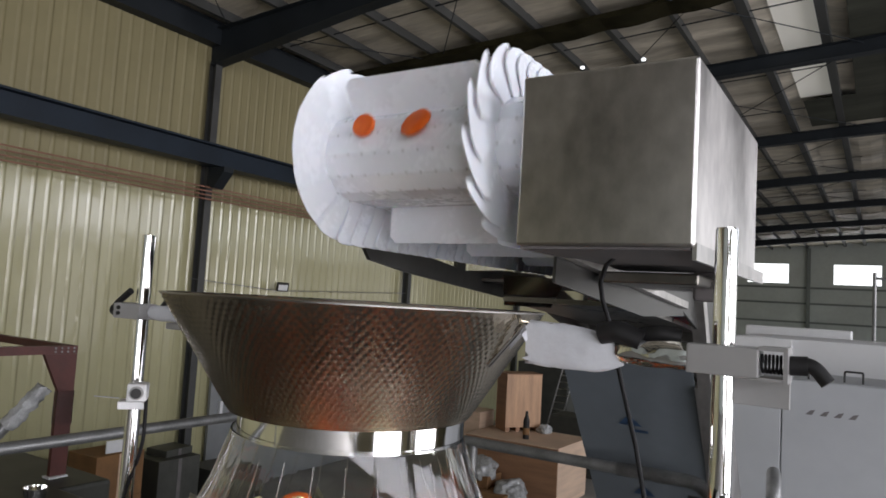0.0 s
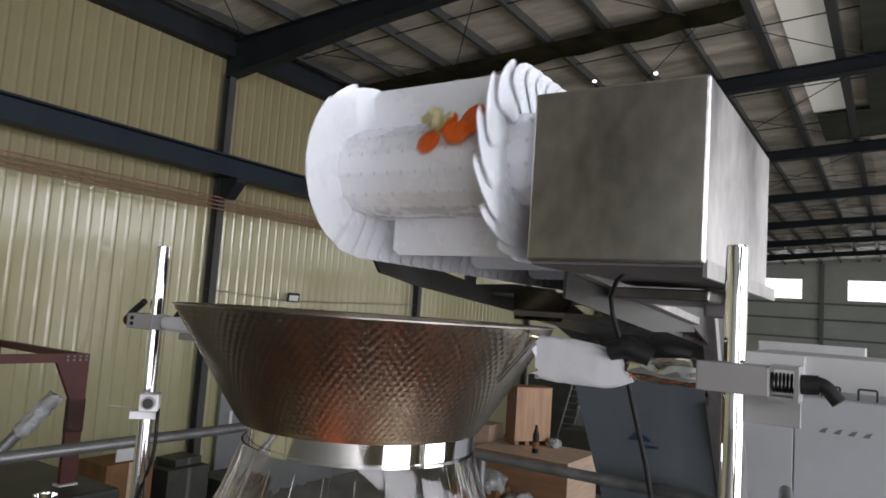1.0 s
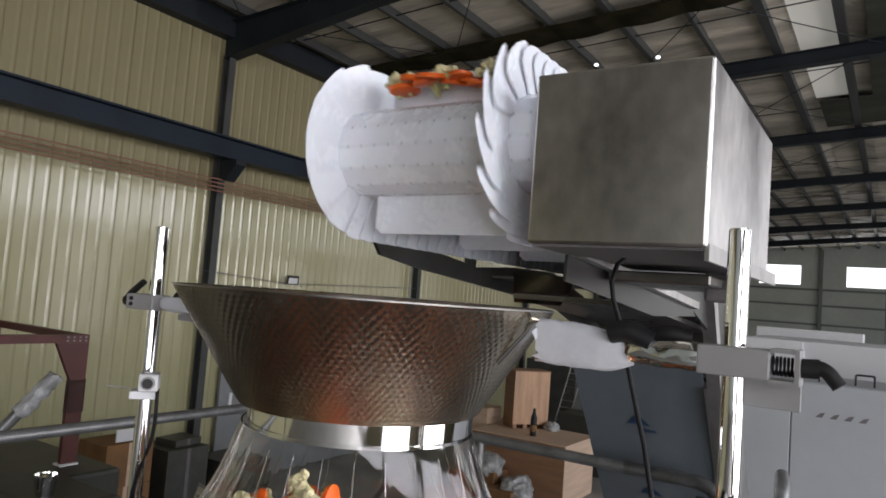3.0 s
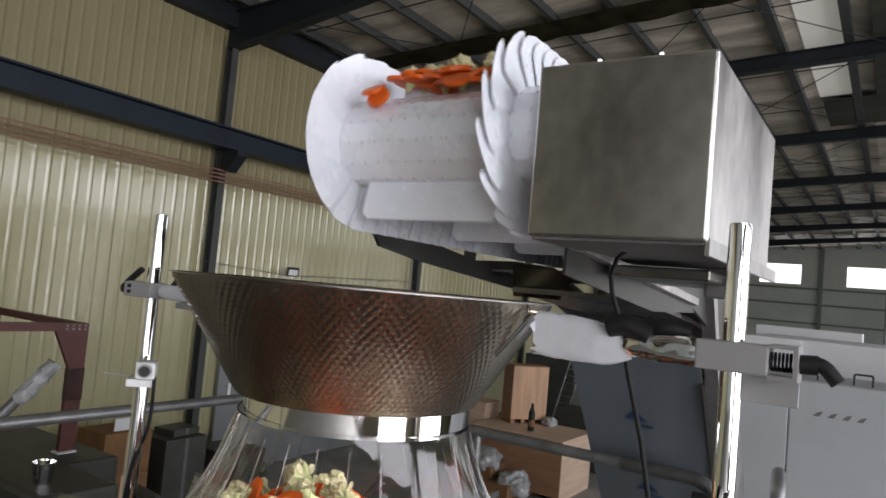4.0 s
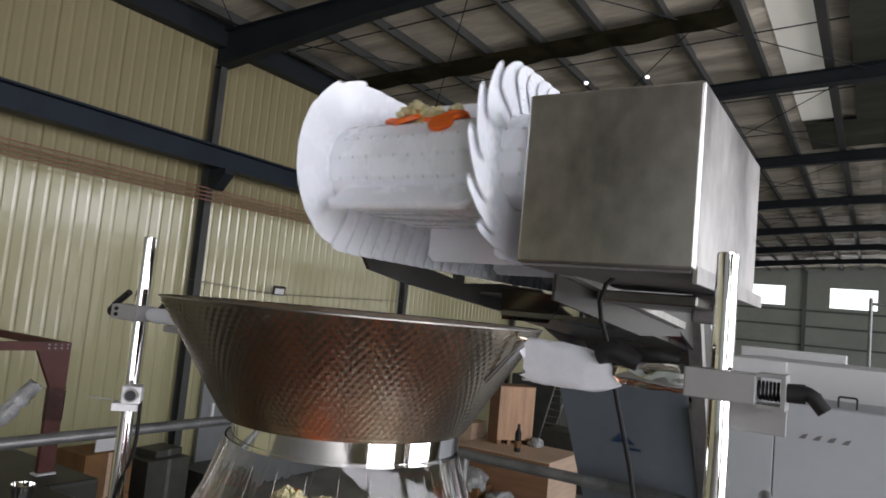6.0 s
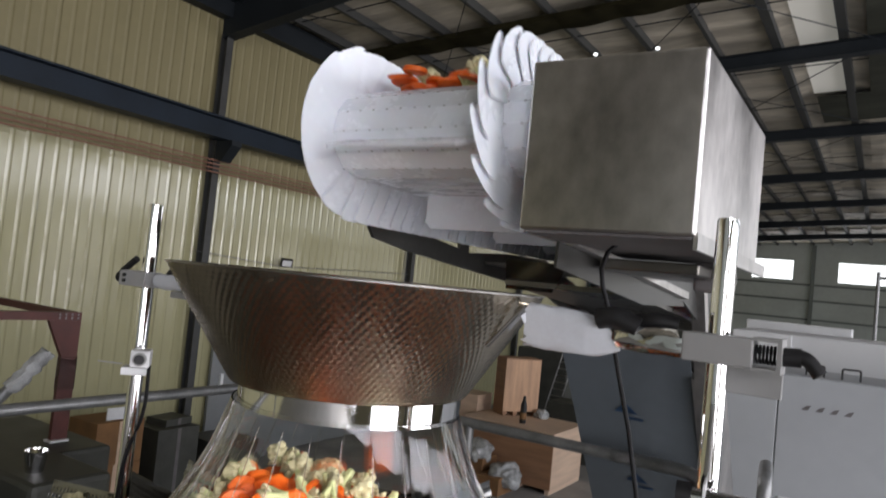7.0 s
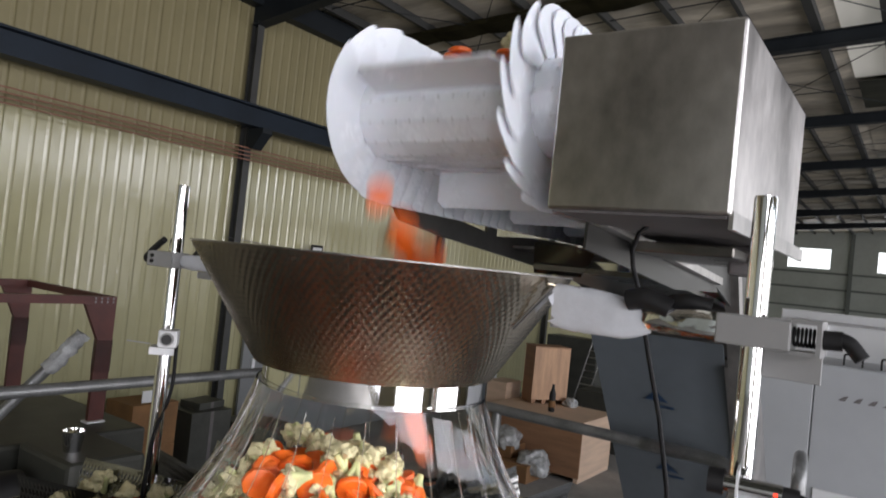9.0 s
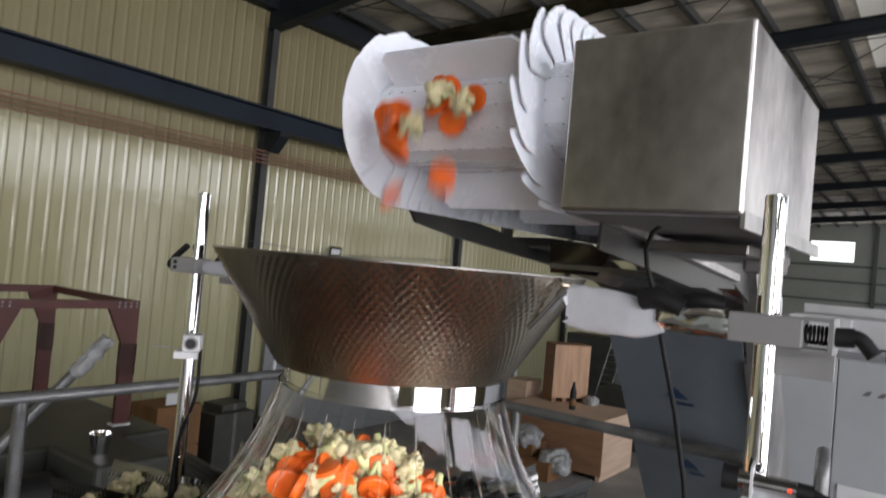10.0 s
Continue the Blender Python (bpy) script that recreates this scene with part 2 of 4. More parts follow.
def clad_wall(name, label, mat, length, levels, at):
    wall = tagged(part(name, block(-0.10, -0.04, 0, length, 0, 8.1), mat, at=at), label, "wall", kind="structure")
    for k, (z0, z1) in enumerate(levels):
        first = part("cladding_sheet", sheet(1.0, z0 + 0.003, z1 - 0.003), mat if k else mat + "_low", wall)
        first.location.x = 0.012 * (len(levels) - 1 - k)
        for i in range(1, math.ceil(length)):
            ob = first.copy()
            scene.collection.objects.link(ob)
            ob.location.y = i
    return wall


floor = tagged(part("floor", block(-14, 14, -30, 56, -0.2, 0), "concrete"), "grey concrete factory floor", "floor", kind="structure")
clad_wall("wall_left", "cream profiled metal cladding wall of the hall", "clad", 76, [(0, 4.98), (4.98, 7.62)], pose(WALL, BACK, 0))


def pierced(name, label, mat, axis, at, span, top, holes, thick=0.1, base=0.0):
    """A wall with window openings right through it; holes: (a0, a1, z0, z1) in order along the wall."""
    bm = bmesh.new()

    def slab(a0, a1, z0, z1):
        if a1 - a0 < 1e-4 or z1 - z0 < 1e-4:
            return
        if axis == "x":
            block(at, at + thick, a0, a1, z0, z1, bm=bm)
        else:
            block(a0, a1, at, at + thick, z0, z1, bm=bm)
    cursor = span[0]
    for a0, a1, z0, z1 in holes:
        slab(cursor, a0, base, top)
        slab(a0, a1, base, z0)
        slab(a0, a1, z1, top)
        cursor = a1
    slab(cursor, span[1], base, top)
    return tagged(part(name, bm, mat), label, "wall", kind="structure")


pierced("wall_right", "cream clad hall wall with gates and strip windows", "clad", "x", RIGHT, (BACK, END), 5.5, [(w0, w1, 0.5, 4.9) for w0, w1 in WINDOWS_RIGHT])
pierced("wall_right_top", "cream clad upper wall with high strip windows", "clad", "x", RIGHT, (BACK, END), EAVE, [(w0, w1, 5.5, 7.3) for w0, w1 in STRIPS], base=5.5)
pierced("wall_back", "grey clad closing wall of the hall", "end", "y", BACK - 0.1, (WALL, RIGHT), 9.2, [])
END_HOLES = [(-7.5, -5.05, 5.93, 7.18), (-2.5, 0.05, 5.93, 7.18), (2.5, 5.0, 5.93, 7.18)]
pierced("wall_end", "grey-green clad end wall with high windows", "end", "y", END, (WALL, RIGHT), 9.2, END_HOLES)
for i, (a0, a1, z0, z1) in enumerate(END_HOLES):
    w = tagged(new("window_%d" % (i + 1)), "bright high window in the end wall", "window", kind="structure")
    bm = block(a0 - 0.05, a1 + 0.05, END - 0.03, END, z0 - 0.05, z0)
    block(a0 - 0.05, a1 + 0.05, END - 0.03, END, z1, z1 + 0.05, bm=bm)
    part("window_frame", bm, "end", w)
    part("pane", block(a0, a1, END + 0.10, END + 0.12, z0, z1), "daylight", w)
# girts across the end wall
for z in (2.0, 3.4, 4.6, 5.6):
    tagged(part("girt", block(WALL, RIGHT, END - 0.12, END - 0.005, z, z + 0.12), "girt"), "grey-green steel girt on the end wall", "girt", kind="structure")
for x in (-9.6, -4.0, 1.2, 6.0):
    tagged(part("end_column", block(x, x + 0.22, END - 0.3, END - 0.125, 0, 8.2), "girt"), "grey steel column at the end wall", "column", kind="structure")

SLOPE = (RIDGE - EAVE) / (RIDGE_X - WALL)


def roof_z(x):
    return RIDGE - abs(x - RIDGE_X) * SLOPE


# roof sheets, ceilings of the hall, with a narrow skylight strip beside the ridge
bm = bmesh.new()
for x0, x1 in ((WALL - 0.3, -1.58), (-0.84, 0.9), (0.9, RIGHT + 0.3)):
    cuts = [x0, 0.0, x1] if x0 < 0 < x1 else [x0, x1]
    for a, b in zip(cuts, cuts[1:]):
        prism([(a, roof_z(a) + 0.06), (b, roof_z(b) + 0.06), (b, roof_z(b) + 0.10), (a, roof_z(a) + 0.10)], BACK - 0.3, END + 0.3, "y", bm=bm)
        # lining: hangs in the fields between the seams, with soft cross folds
        nx, ny = max(2, round((b - a) / 0.30)), round((END - BACK) / 0.16)
        grid = []
        for i in range(nx + 1):
            x = a + (b - a) * i / nx
            row = []
            for j in range(ny + 1):
                y = BACK + (END - BACK) * j / ny
                belly = abs(math.sin(math.pi * (y - 7.65) / 2.0))
                fold = noise.noise(Vector((x * 0.35, y * 1.5, 3.0))) + 0.6 * noise.noise(Vector((x * 0.8, y * 3.5, 9.0)))
                edge = min(1.0, i / 1.0, (nx - i) / 1.0)
                row.append(bm.verts.new((x, y, roof_z(x) - 0.002 + 0.055 - 0.075 * edge * (0.6 * belly + 0.25 + 0.95 * fold))))
            grid.append(row)
        for A, B in zip(grid, grid[1:]):
            for j in range(ny):
                bm.faces.new((A[j], A[j + 1], B[j + 1], B[j]))
tagged(part("ceiling", bm, "roof"), "pale insulated metal roof lining", "ceiling", kind="structure")
a, b = -1.58, -0.84
strip = [(a, roof_z(a) + 0.02), (b, roof_z(b) + 0.02), (b, roof_z(b) + 0.03), (a, roof_z(a) + 0.03)]
tagged(part("skylight", prism(strip, BACK - 0.3, 17.2, "y"), "milky"), "milky skylight strip in the roof", "skylight", kind="structure")
tagged(part("roof_strip", prism(strip, 17.21, END + 0.3, "y"), "roof"), "grey roof strip beyond the skylight", "roof", kind="structure")
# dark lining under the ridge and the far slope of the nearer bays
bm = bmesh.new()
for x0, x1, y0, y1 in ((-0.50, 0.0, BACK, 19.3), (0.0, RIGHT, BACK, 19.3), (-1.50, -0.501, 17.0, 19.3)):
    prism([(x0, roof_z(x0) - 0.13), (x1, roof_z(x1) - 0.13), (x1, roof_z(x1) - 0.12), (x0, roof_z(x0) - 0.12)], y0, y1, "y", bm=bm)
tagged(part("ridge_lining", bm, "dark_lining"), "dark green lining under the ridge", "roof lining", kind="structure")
# purlins along the hall
for k in range(9):
    for s in (-1, 1):
        x = s * (0.80 + 1.045 * k)
        z = roof_z(x)
        wide = 0.10 if k < 2 else 0.055 if k == 3 else 0.022
        bm = block(x - wide, x + 0.022, BACK, END, z - 0.15, z - 0.004)
        block(x - wide - 0.028, x - wide, BACK, END, z - 0.15, z - 0.144, bm=bm)
        tagged(part("purlin", bm, "purlin"), "grey steel roof purlin", "purlin", group="roof purlins", kind="structure")
# thin dark seam battens across the lining
for y in BAYS[4:-1]:
    for dy in (1.22, 3.95):
        for s in (-1, 1):
            tagged(part("seam_batten", prism([(s * 9.4, roof_z(9.4) - 0.118), (s * 0.5, roof_z(0.5) - 0.118), (s * 0.5, roof_z(0.5) - 0.100), (s * 9.4, roof_z(9.4) - 0.100)], y + dy - 0.008, y + dy + 0.008, "y"), "steel_dark"), "thin dark batten holding the roof lining", "batten", group="roof battens", kind="structure")
# portal frames
for y in BAYS:
    for s in (-1, 1):
        foot = s * 9.72
        bm = h_beam(0.13, 0.16, 7.3)
        ob = part("column", bm, "column_paint", at=pose(foot - s * 0.14, y, 0, 0, -90, 0))
        tagged(ob, "dark blue painted steel hall column", "column", group="hall columns", kind="structure")
        # tapered rafter
        o = [(s * 9.72, roof_z(9.72) - 0.17), (0, RIDGE - 0.17), (0, 8.17), (s * 2.8, 8.00), (s * 6.5, 7.66), (s * 9.60, 7.22), (s * 9.72, 7.22)]
        bm = prism(o, y - 0.008, y + 0.008, "y")
        for p, q in ((o[2], o[3]), (o[3], o[4]), (o[4], o[5]), (o[0], o[1])):
            d = 0.012
            prism([p, q, (q[0], q[1] + d), (p[0], p[1] + d)], y - 0.11, y + 0.11, "y", bm=bm)
        tagged(part("rafter", bm, "steel_dark"), "dark blue painted steel roof rafter", "rafter", group="roof rafters", kind="structure")
for s in (-1, 1):
    tagged(part("eave_beam", block(min(s * 9.5, s * 9.74), max(s * 9.5, s * 9.74), BACK, END, 7.58, 7.97), "steel_dark"), "dark steel eave beam and gutter", "beam", kind="structure")
# crane girder on brackets along the left wall
tagged(part("crane_girder", prism([(-9.45, 5.47), (-9.15, 5.47), (-9.15, 5.50), (-9.28, 5.50), (-9.28, 5.79), (-9.15, 5.79), (-9.15, 5.82), (-9.45, 5.82), (-9.45, 5.79), (-9.32, 5.79), (-9.32, 5.50), (-9.45, 5.50)], BACK, END, "y"), "steel_beam"), "navy painted steel crane girder along the wall", "beam", kind="structure")
for y in BAYS:
    tagged(part("girder_bracket", prism([(-9.42, 5.46), (-9.05, 5.46), (-9.05, 5.38), (-9.28, 5.12), (-9.42, 5.12)], y - 0.10, y + 0.10, "y"), "steel_dark"), "dark steel bracket under the crane girder", "bracket", group="girder brackets", kind="structure")
for k in range(4):
    z = 4.93 + 0.065 * k
    tagged(part("wall_pipe", rod([(-9.36, BACK, z), (-9.36, END, z)], 0.0115, 8), "copper"), "thin red-brown conduit along the wall", "pipe", group="wall conduits", kind="structure")
for x in (-4.80, -3.65):
    tagged(part("roof_light", lathe([(0.0, -0.02), (0.035, -0.02), (0.042, 0.0), (0.035, 0.02), (0.0, 0.02)], 16), "daylight", at=pose(x, 12.14, 8.02)), "small bright round light under the roof", "ceiling light", group="roof lights", kind="structure")
# dark felt strip hung across the roof, and bracing rods
top = [(-9.3 + 7.35 * i / 42, 0.0) for i in range(43)]
felt = [(x, roof_z(x) - 0.17) for x, _ in top] + [(x, roof_z(x) - 0.19 - 0.05 * abs(math.sin(math.pi * (x + 0.8) / 1.045)) - 0.05 * math.sin((x + 9.3) * 0.43)) for x, _ in reversed(top)]
tagged(part("roof_felt", prism(felt, 10.35, 10.86, "y"), "olive"), "dark olive felt strip sagging under the roof", "felt strip", kind="structure")
for y in BAYS[:-1]:
    for a, b in (((-9.3, y), (-4.7, y + 6)), ((-4.7, y), (-9.3, y + 6)), ((-4.7, y), (-0.3, y + 6)), ((-0.3, y), (-4.7, y + 6))):
        tagged(part("brace_rod", rod([(a[0], a[1], roof_z(a[0]) - 0.22), (b[0], b[1], roof_z(b[0]) - 0.22)], 0.009, 6), "steel_dark"), "thin steel roof bracing rod", "brace", group="roof bracing", kind="structure")
# ---- the weigher: funnel, clear dome, feeder pans ----
CX, CY = -0.690, 0.878
RIM_R, NECK_R, RIM_Z, NECK_Z = 0.285, 0.181, 3.493, 3.331


def build_funnel():
    """Stainless feed funnel of pressed dimple sheet, with a smooth chrome collar."""
    f = thing("feed_funnel", "wide stainless steel funnel of dimpled sheet over the clear dome", "funnel", pose(CX, CY, 0))
    # dimples: rows of small pressed squares, staggered
    bm = bmesh.new()
    across, down, fine = 140, 12, 6
    seg, rows = across * 5, down * fine
    nrm = Vector((RIM_Z - NECK_Z, 0, -(RIM_R - NECK_R))).normalized()

    def stud(u, v):
        """Height of the staggered studs, u and v counted in pitches."""
        best = 0.0
        for du, dv in ((0, 0), (0.5, 0.5)):
            a, b = (u + du + 0.5) % 1 - 0.5, (v + dv + 0.5) % 1 - 0.5
            best = max(best, math.exp(-(a * a * 16 + b * b * 26)) - 0.12)
        return best
    table = [[0.0010 * stud(j / 5, i / fine) for j in range(5)] for i in range(fine)]
    rings = []
    for i in range(rows + 1):
        k = i / rows
        r, z = NECK_R + (RIM_R - NECK_R) * k, NECK_Z + (RIM_Z - NECK_Z) * k
        ring = []
        for j in range(seg):
            push = table[i % fine][j % 5] if 2 < i < rows - 2 else 0.0
            a = 2 * math.pi * j / seg
            rr = r + nrm.x * push
            ring.append(bm.verts.new((rr * math.cos(a), rr * math.sin(a), z + nrm.z * push)))
        rings.append(ring)
    for A, B in zip(rings, rings[1:]):
        for j in range(seg):
            bm.faces.new((A[j], A[(j + 1) % seg], B[(j + 1) % seg], B[j]))
    # inner skin and rolled lip
    inner = [[bm.verts.new(((r - 0.003) * math.cos(2 * math.pi * j / seg), (r - 0.003) * math.sin(2 * math.pi * j / seg), z)) for j in range(seg)] for r, z in ((RIM_R, RIM_Z + 0.001), (NECK_R, NECK_Z))]
    for A, B in ((rings[-1], inner[0]), (inner[0], inner[1]), (inner[1], rings[0])):
        for j in range(seg):
            bm.faces.new((A[j], A[(j + 1) % seg], B[(j + 1) % seg], B[j]))
    bmesh.ops.recalc_face_normals(bm, faces=bm.faces)
    part("cone", bm, "dimple", f, smooth=True)
    part("collar", lathe([(0.168, NECK_Z + 0.004), (0.170, NECK_Z + 0.002), (0.170, 3.298), (0.166, 3.298), (0.166, NECK_Z + 0.004), (0.168, NECK_Z + 0.004)], 96), "chrome", f, "mirror-polished chrome collar", smooth=True, at=pose(0.003, 0.003, 0))
    # seam strip where the sheet is joined
    part("rim_bead", lathe([(RIM_R + 0.0012, RIM_Z - 0.0010), (RIM_R + 0.0010, RIM_Z + 0.0008), (RIM_R - 0.003, RIM_Z + 0.0012), (RIM_R - 0.004, RIM_Z - 0.0005), (RIM_R + 0.0012, RIM_Z - 0.0010)], 120), "dark_steel", f, smooth=True)
    return f


DOME = [(0.174, 3.303), (0.178, 3.285), (0.188, 3.255), (0.199, 3.225), (0.215, 3.192), (0.237, 3.155), (0.266, 3.115), (0.302, 3.075), (0.345, 3.040), (0.390, 3.015)]


def build_dome():
    """Thermoformed clear hood with upright flutes."""
    hood = thing("clear_hood", "clear fluted plastic hood covering the vegetable pile", "hood", pose(CX, CY, 0))
    bm = bmesh.new()
    flutes, per = 28, 8
    seg = flutes * per
    for off, flip in ((0.0, False), (-0.0025, True)):
        rings = []
        for i, (r, z) in enumerate(DOME):
            k = min(1, i / 3)
            ring = []
            for j in range(seg):
                rr = r + off + (0.0010 * k if j % per == 0 else 0.0)
                ring.append(bm.verts.new((rr * math.cos(2 * math.pi * j / seg), rr * math.sin(2 * math.pi * j / seg), z)))
            rings.append(ring)
        for A, B in zip(rings, rings[1:]):
            for j in range(seg):
                q = (A[j], A[(j + 1) % seg], B[(j + 1) % seg], B[j])
                bm.faces.new(q if flip else q[::-1])
    ob = part("shell", bm, "acrylic", hood, smooth=True)
    ob.visible_shadow = False
    rib = None
    for k in range(flutes):
        if rib is None:
            rib = part("flute_rib", rod([(r + 0.0018, 0, z) for r, z in DOME[1:]], 0.0007, 8), "wrap", hood, smooth=True)
        else:
            o = rib.copy()
            scene.collection.objects.link(o)
            o.rotation_euler.z = 2 * math.pi * k / flutes
    part("lip", lathe([(0.390, 3.015), (0.402, 3.013), (0.402, 3.009), (0.388, 3.010), (0.390, 3.015)], 96), "wrap", hood, smooth=True)
    return hood


def build_weigher():
    w = thing("multihead_weigher", "round stainless steel multihead weigher with radial dimpled feeder pans", "weighing machine", pose(CX, CY, 0))
    part("body", lathe([(0.0, 1.95), (0.46, 1.95), (0.46, 2.72), (0.40, 2.80), (0.30, 2.84), (0.0, 2.84)], 48), "brushed", w, smooth=True)
    part("spreader_cone", lathe([(0.0, 3.09), (0.10, 3.075), (0.22, 3.02), (0.33, 2.965), (0.335, 2.95), (0.30, 2.94), (0.10, 2.84), (0.0, 2.84)], 48), "dimple", w, smooth=True)
    part("top_plate", lathe([(0.30, 2.948), (0.655, 2.940), (0.655, 2.932), (0.30, 2.940), (0.30, 2.948)], 56), "web_grey", w, "plain dark steel plate under the feeder pans", smooth=True)
    # one pan, dimpled bed and raised sides, drawn radially along +x
    n = 14
    bm = bmesh.new()
    nx, ny = 185, 80
    grid = []
    for i in range(nx + 1):
        u = i / nx
        half = 0.066 + 0.014 * u
        row = []
        for j in range(ny + 1):
            v = j / ny * 2 - 1
            side = max(0.0, abs(v) - 0.62) / 0.38
            push = 0.0
            if 2 < j < ny - 2:
                for du, dv in ((0, 0), (0.5, 0.5)):
                    a, b = (i / 5 + du + 0.5) % 1 - 0.5, (j / 5 + dv + 0.5) % 1 - 0.5
                    push = max(push, 0.0026 * math.exp(-(a * a + b * b) * 26))
            row.append(bm.verts.new((0.31 + 0.335 * u, v * half * (1 - 0.10 * side) - math.copysign(push * min(1, side * 3), v), 2.968 - 0.010 * u + 0.088 * side + push)))
        grid.append(row)
    for A, B in zip(grid, grid[1:]):
        for j in range(ny):
            bm.faces.new((A[j], A[j + 1], B[j + 1], B[j]))
    pan = part("feeder_pan", bm, "pan", w, smooth=True, at=pose(0, 0, 0, 0, 0, 180 / n))
    for k in range(n):
        if k:
            o = pan.copy()
            scene.collection.objects.link(o)
            o.matrix_basis = pose(0, 0, 0, 0, 0, 360 / n * (k + 0.5))
        part("feeder_drive", block(0.36, 0.58, -0.05, 0.05, 2.80, 2.945, 0.006), "brushed", w, at=pose(0, 0, 0, 0, 0, 360 / n * (k + 0.5)))
        hop = prism([(0.66, 2.93), (0.82, 2.93), (0.80, 2.66), (0.72, 2.60), (0.66, 2.66)], -0.085, 0.085, "y")
        hop.normal_update()
        bmesh.ops.delete(hop, geom=[g for g in hop.faces if g.normal.z > 0.9], context="FACES_ONLY")
        bmesh.ops.solidify(hop, geom=hop.faces[:], thickness=0.002)
        part("hopper", hop, "polished", w, at=pose(0, 0, 0, 0, 0, 360 / n * (k + 0.5)))
    return w


build_funnel()
build_dome()
build_weigher()

# ---- posts and clamps that hold the funnel and the sensors ----


def build_post(name, x, y, top, label):
    p = thing(name, label, "post", pose(x, y, 0))
    part("tube", rod([(0, 0, 2.62), (0, 0, top)], 0.0125, 24), "chrome", p, smooth=True)
    part("end_cap", rod([(0, 0, top), (0, 0, top + 0.002)], 0.0115, 24), "polished", p)
    part("foot_flange", lathe([(0.0, 2.60), (0.035, 2.60), (0.035, 2.615), (0.02, 2.63), (0.0, 2.63)], 24), "brushed", p, smooth=True)
    return p


PLX, PLY, PRX, PRY = -1.135, 0.816, -0.158, 0.880
post_l = build_post("sensor_post", PLX, PLY, 3.588, "upright chrome tube post beside the funnel")
post_r = build_post("sensor_post", PRX, PRY, 3.604, "upright chrome tube post carrying the funnel clamp")


def sleeve(x0, x1, hz, hy, torn=False):
    """Crumpled foam wrap, an uneven flattened sleeve along x, torn off straight at its start or drawn in."""
    bm = bmesh.new()
    seg, rings = 32, []
    for i in range(15):
        u = i / 14
        xx = x0 + (x1 - x0) * u
        k = (1 - 0.12 * u * u) * math.sqrt(max(0.02, 1 - max(0.0, (u - 0.72) / 0.28) ** 2.6)) * min(1.0, 0.82 + u * 2)
        if torn:
            k = (1.06 - 0.10 * u) * math.sqrt(max(0.10, 1 - max(0.0, (u - 0.45) / 0.55) ** 2.2))
        ring = []
        for j in range(seg):
            a = 2 * math.pi * j / seg
            cx, sx = math.copysign(abs(math.cos(a)) ** 0.6, math.cos(a)), math.copysign(abs(math.sin(a)) ** 0.6, math.sin(a))
            wob = 1 + 0.12 * noise.noise(Vector((xx * 45, cx * 2.0, sx * 2.0)))
            rag = 0.012 * (1 - u) * noise.noise(Vector((cx * 5, sx * 9, 3))) if torn else 0.0
            ring.append(bm.verts.new((xx + rag + 0.005 * noise.noise(Vector((cx * 3, sx * 3, 7))), hy * cx * wob * k, hz * sx * wob * k - (0.010 * u * u if torn else 0.0))))
        rings.append(ring)
    for A, B in zip(rings, rings[1:]):
        for j in range(seg):
            bm.faces.new((A[j], A[(j + 1) % seg], B[(j + 1) % seg], B[j]))
    bm.faces.new(rings[0])
    bm.faces.new(rings[-1][::-1])
    bmesh.ops.recalc_face_normals(bm, faces=bm.faces)
    return bm


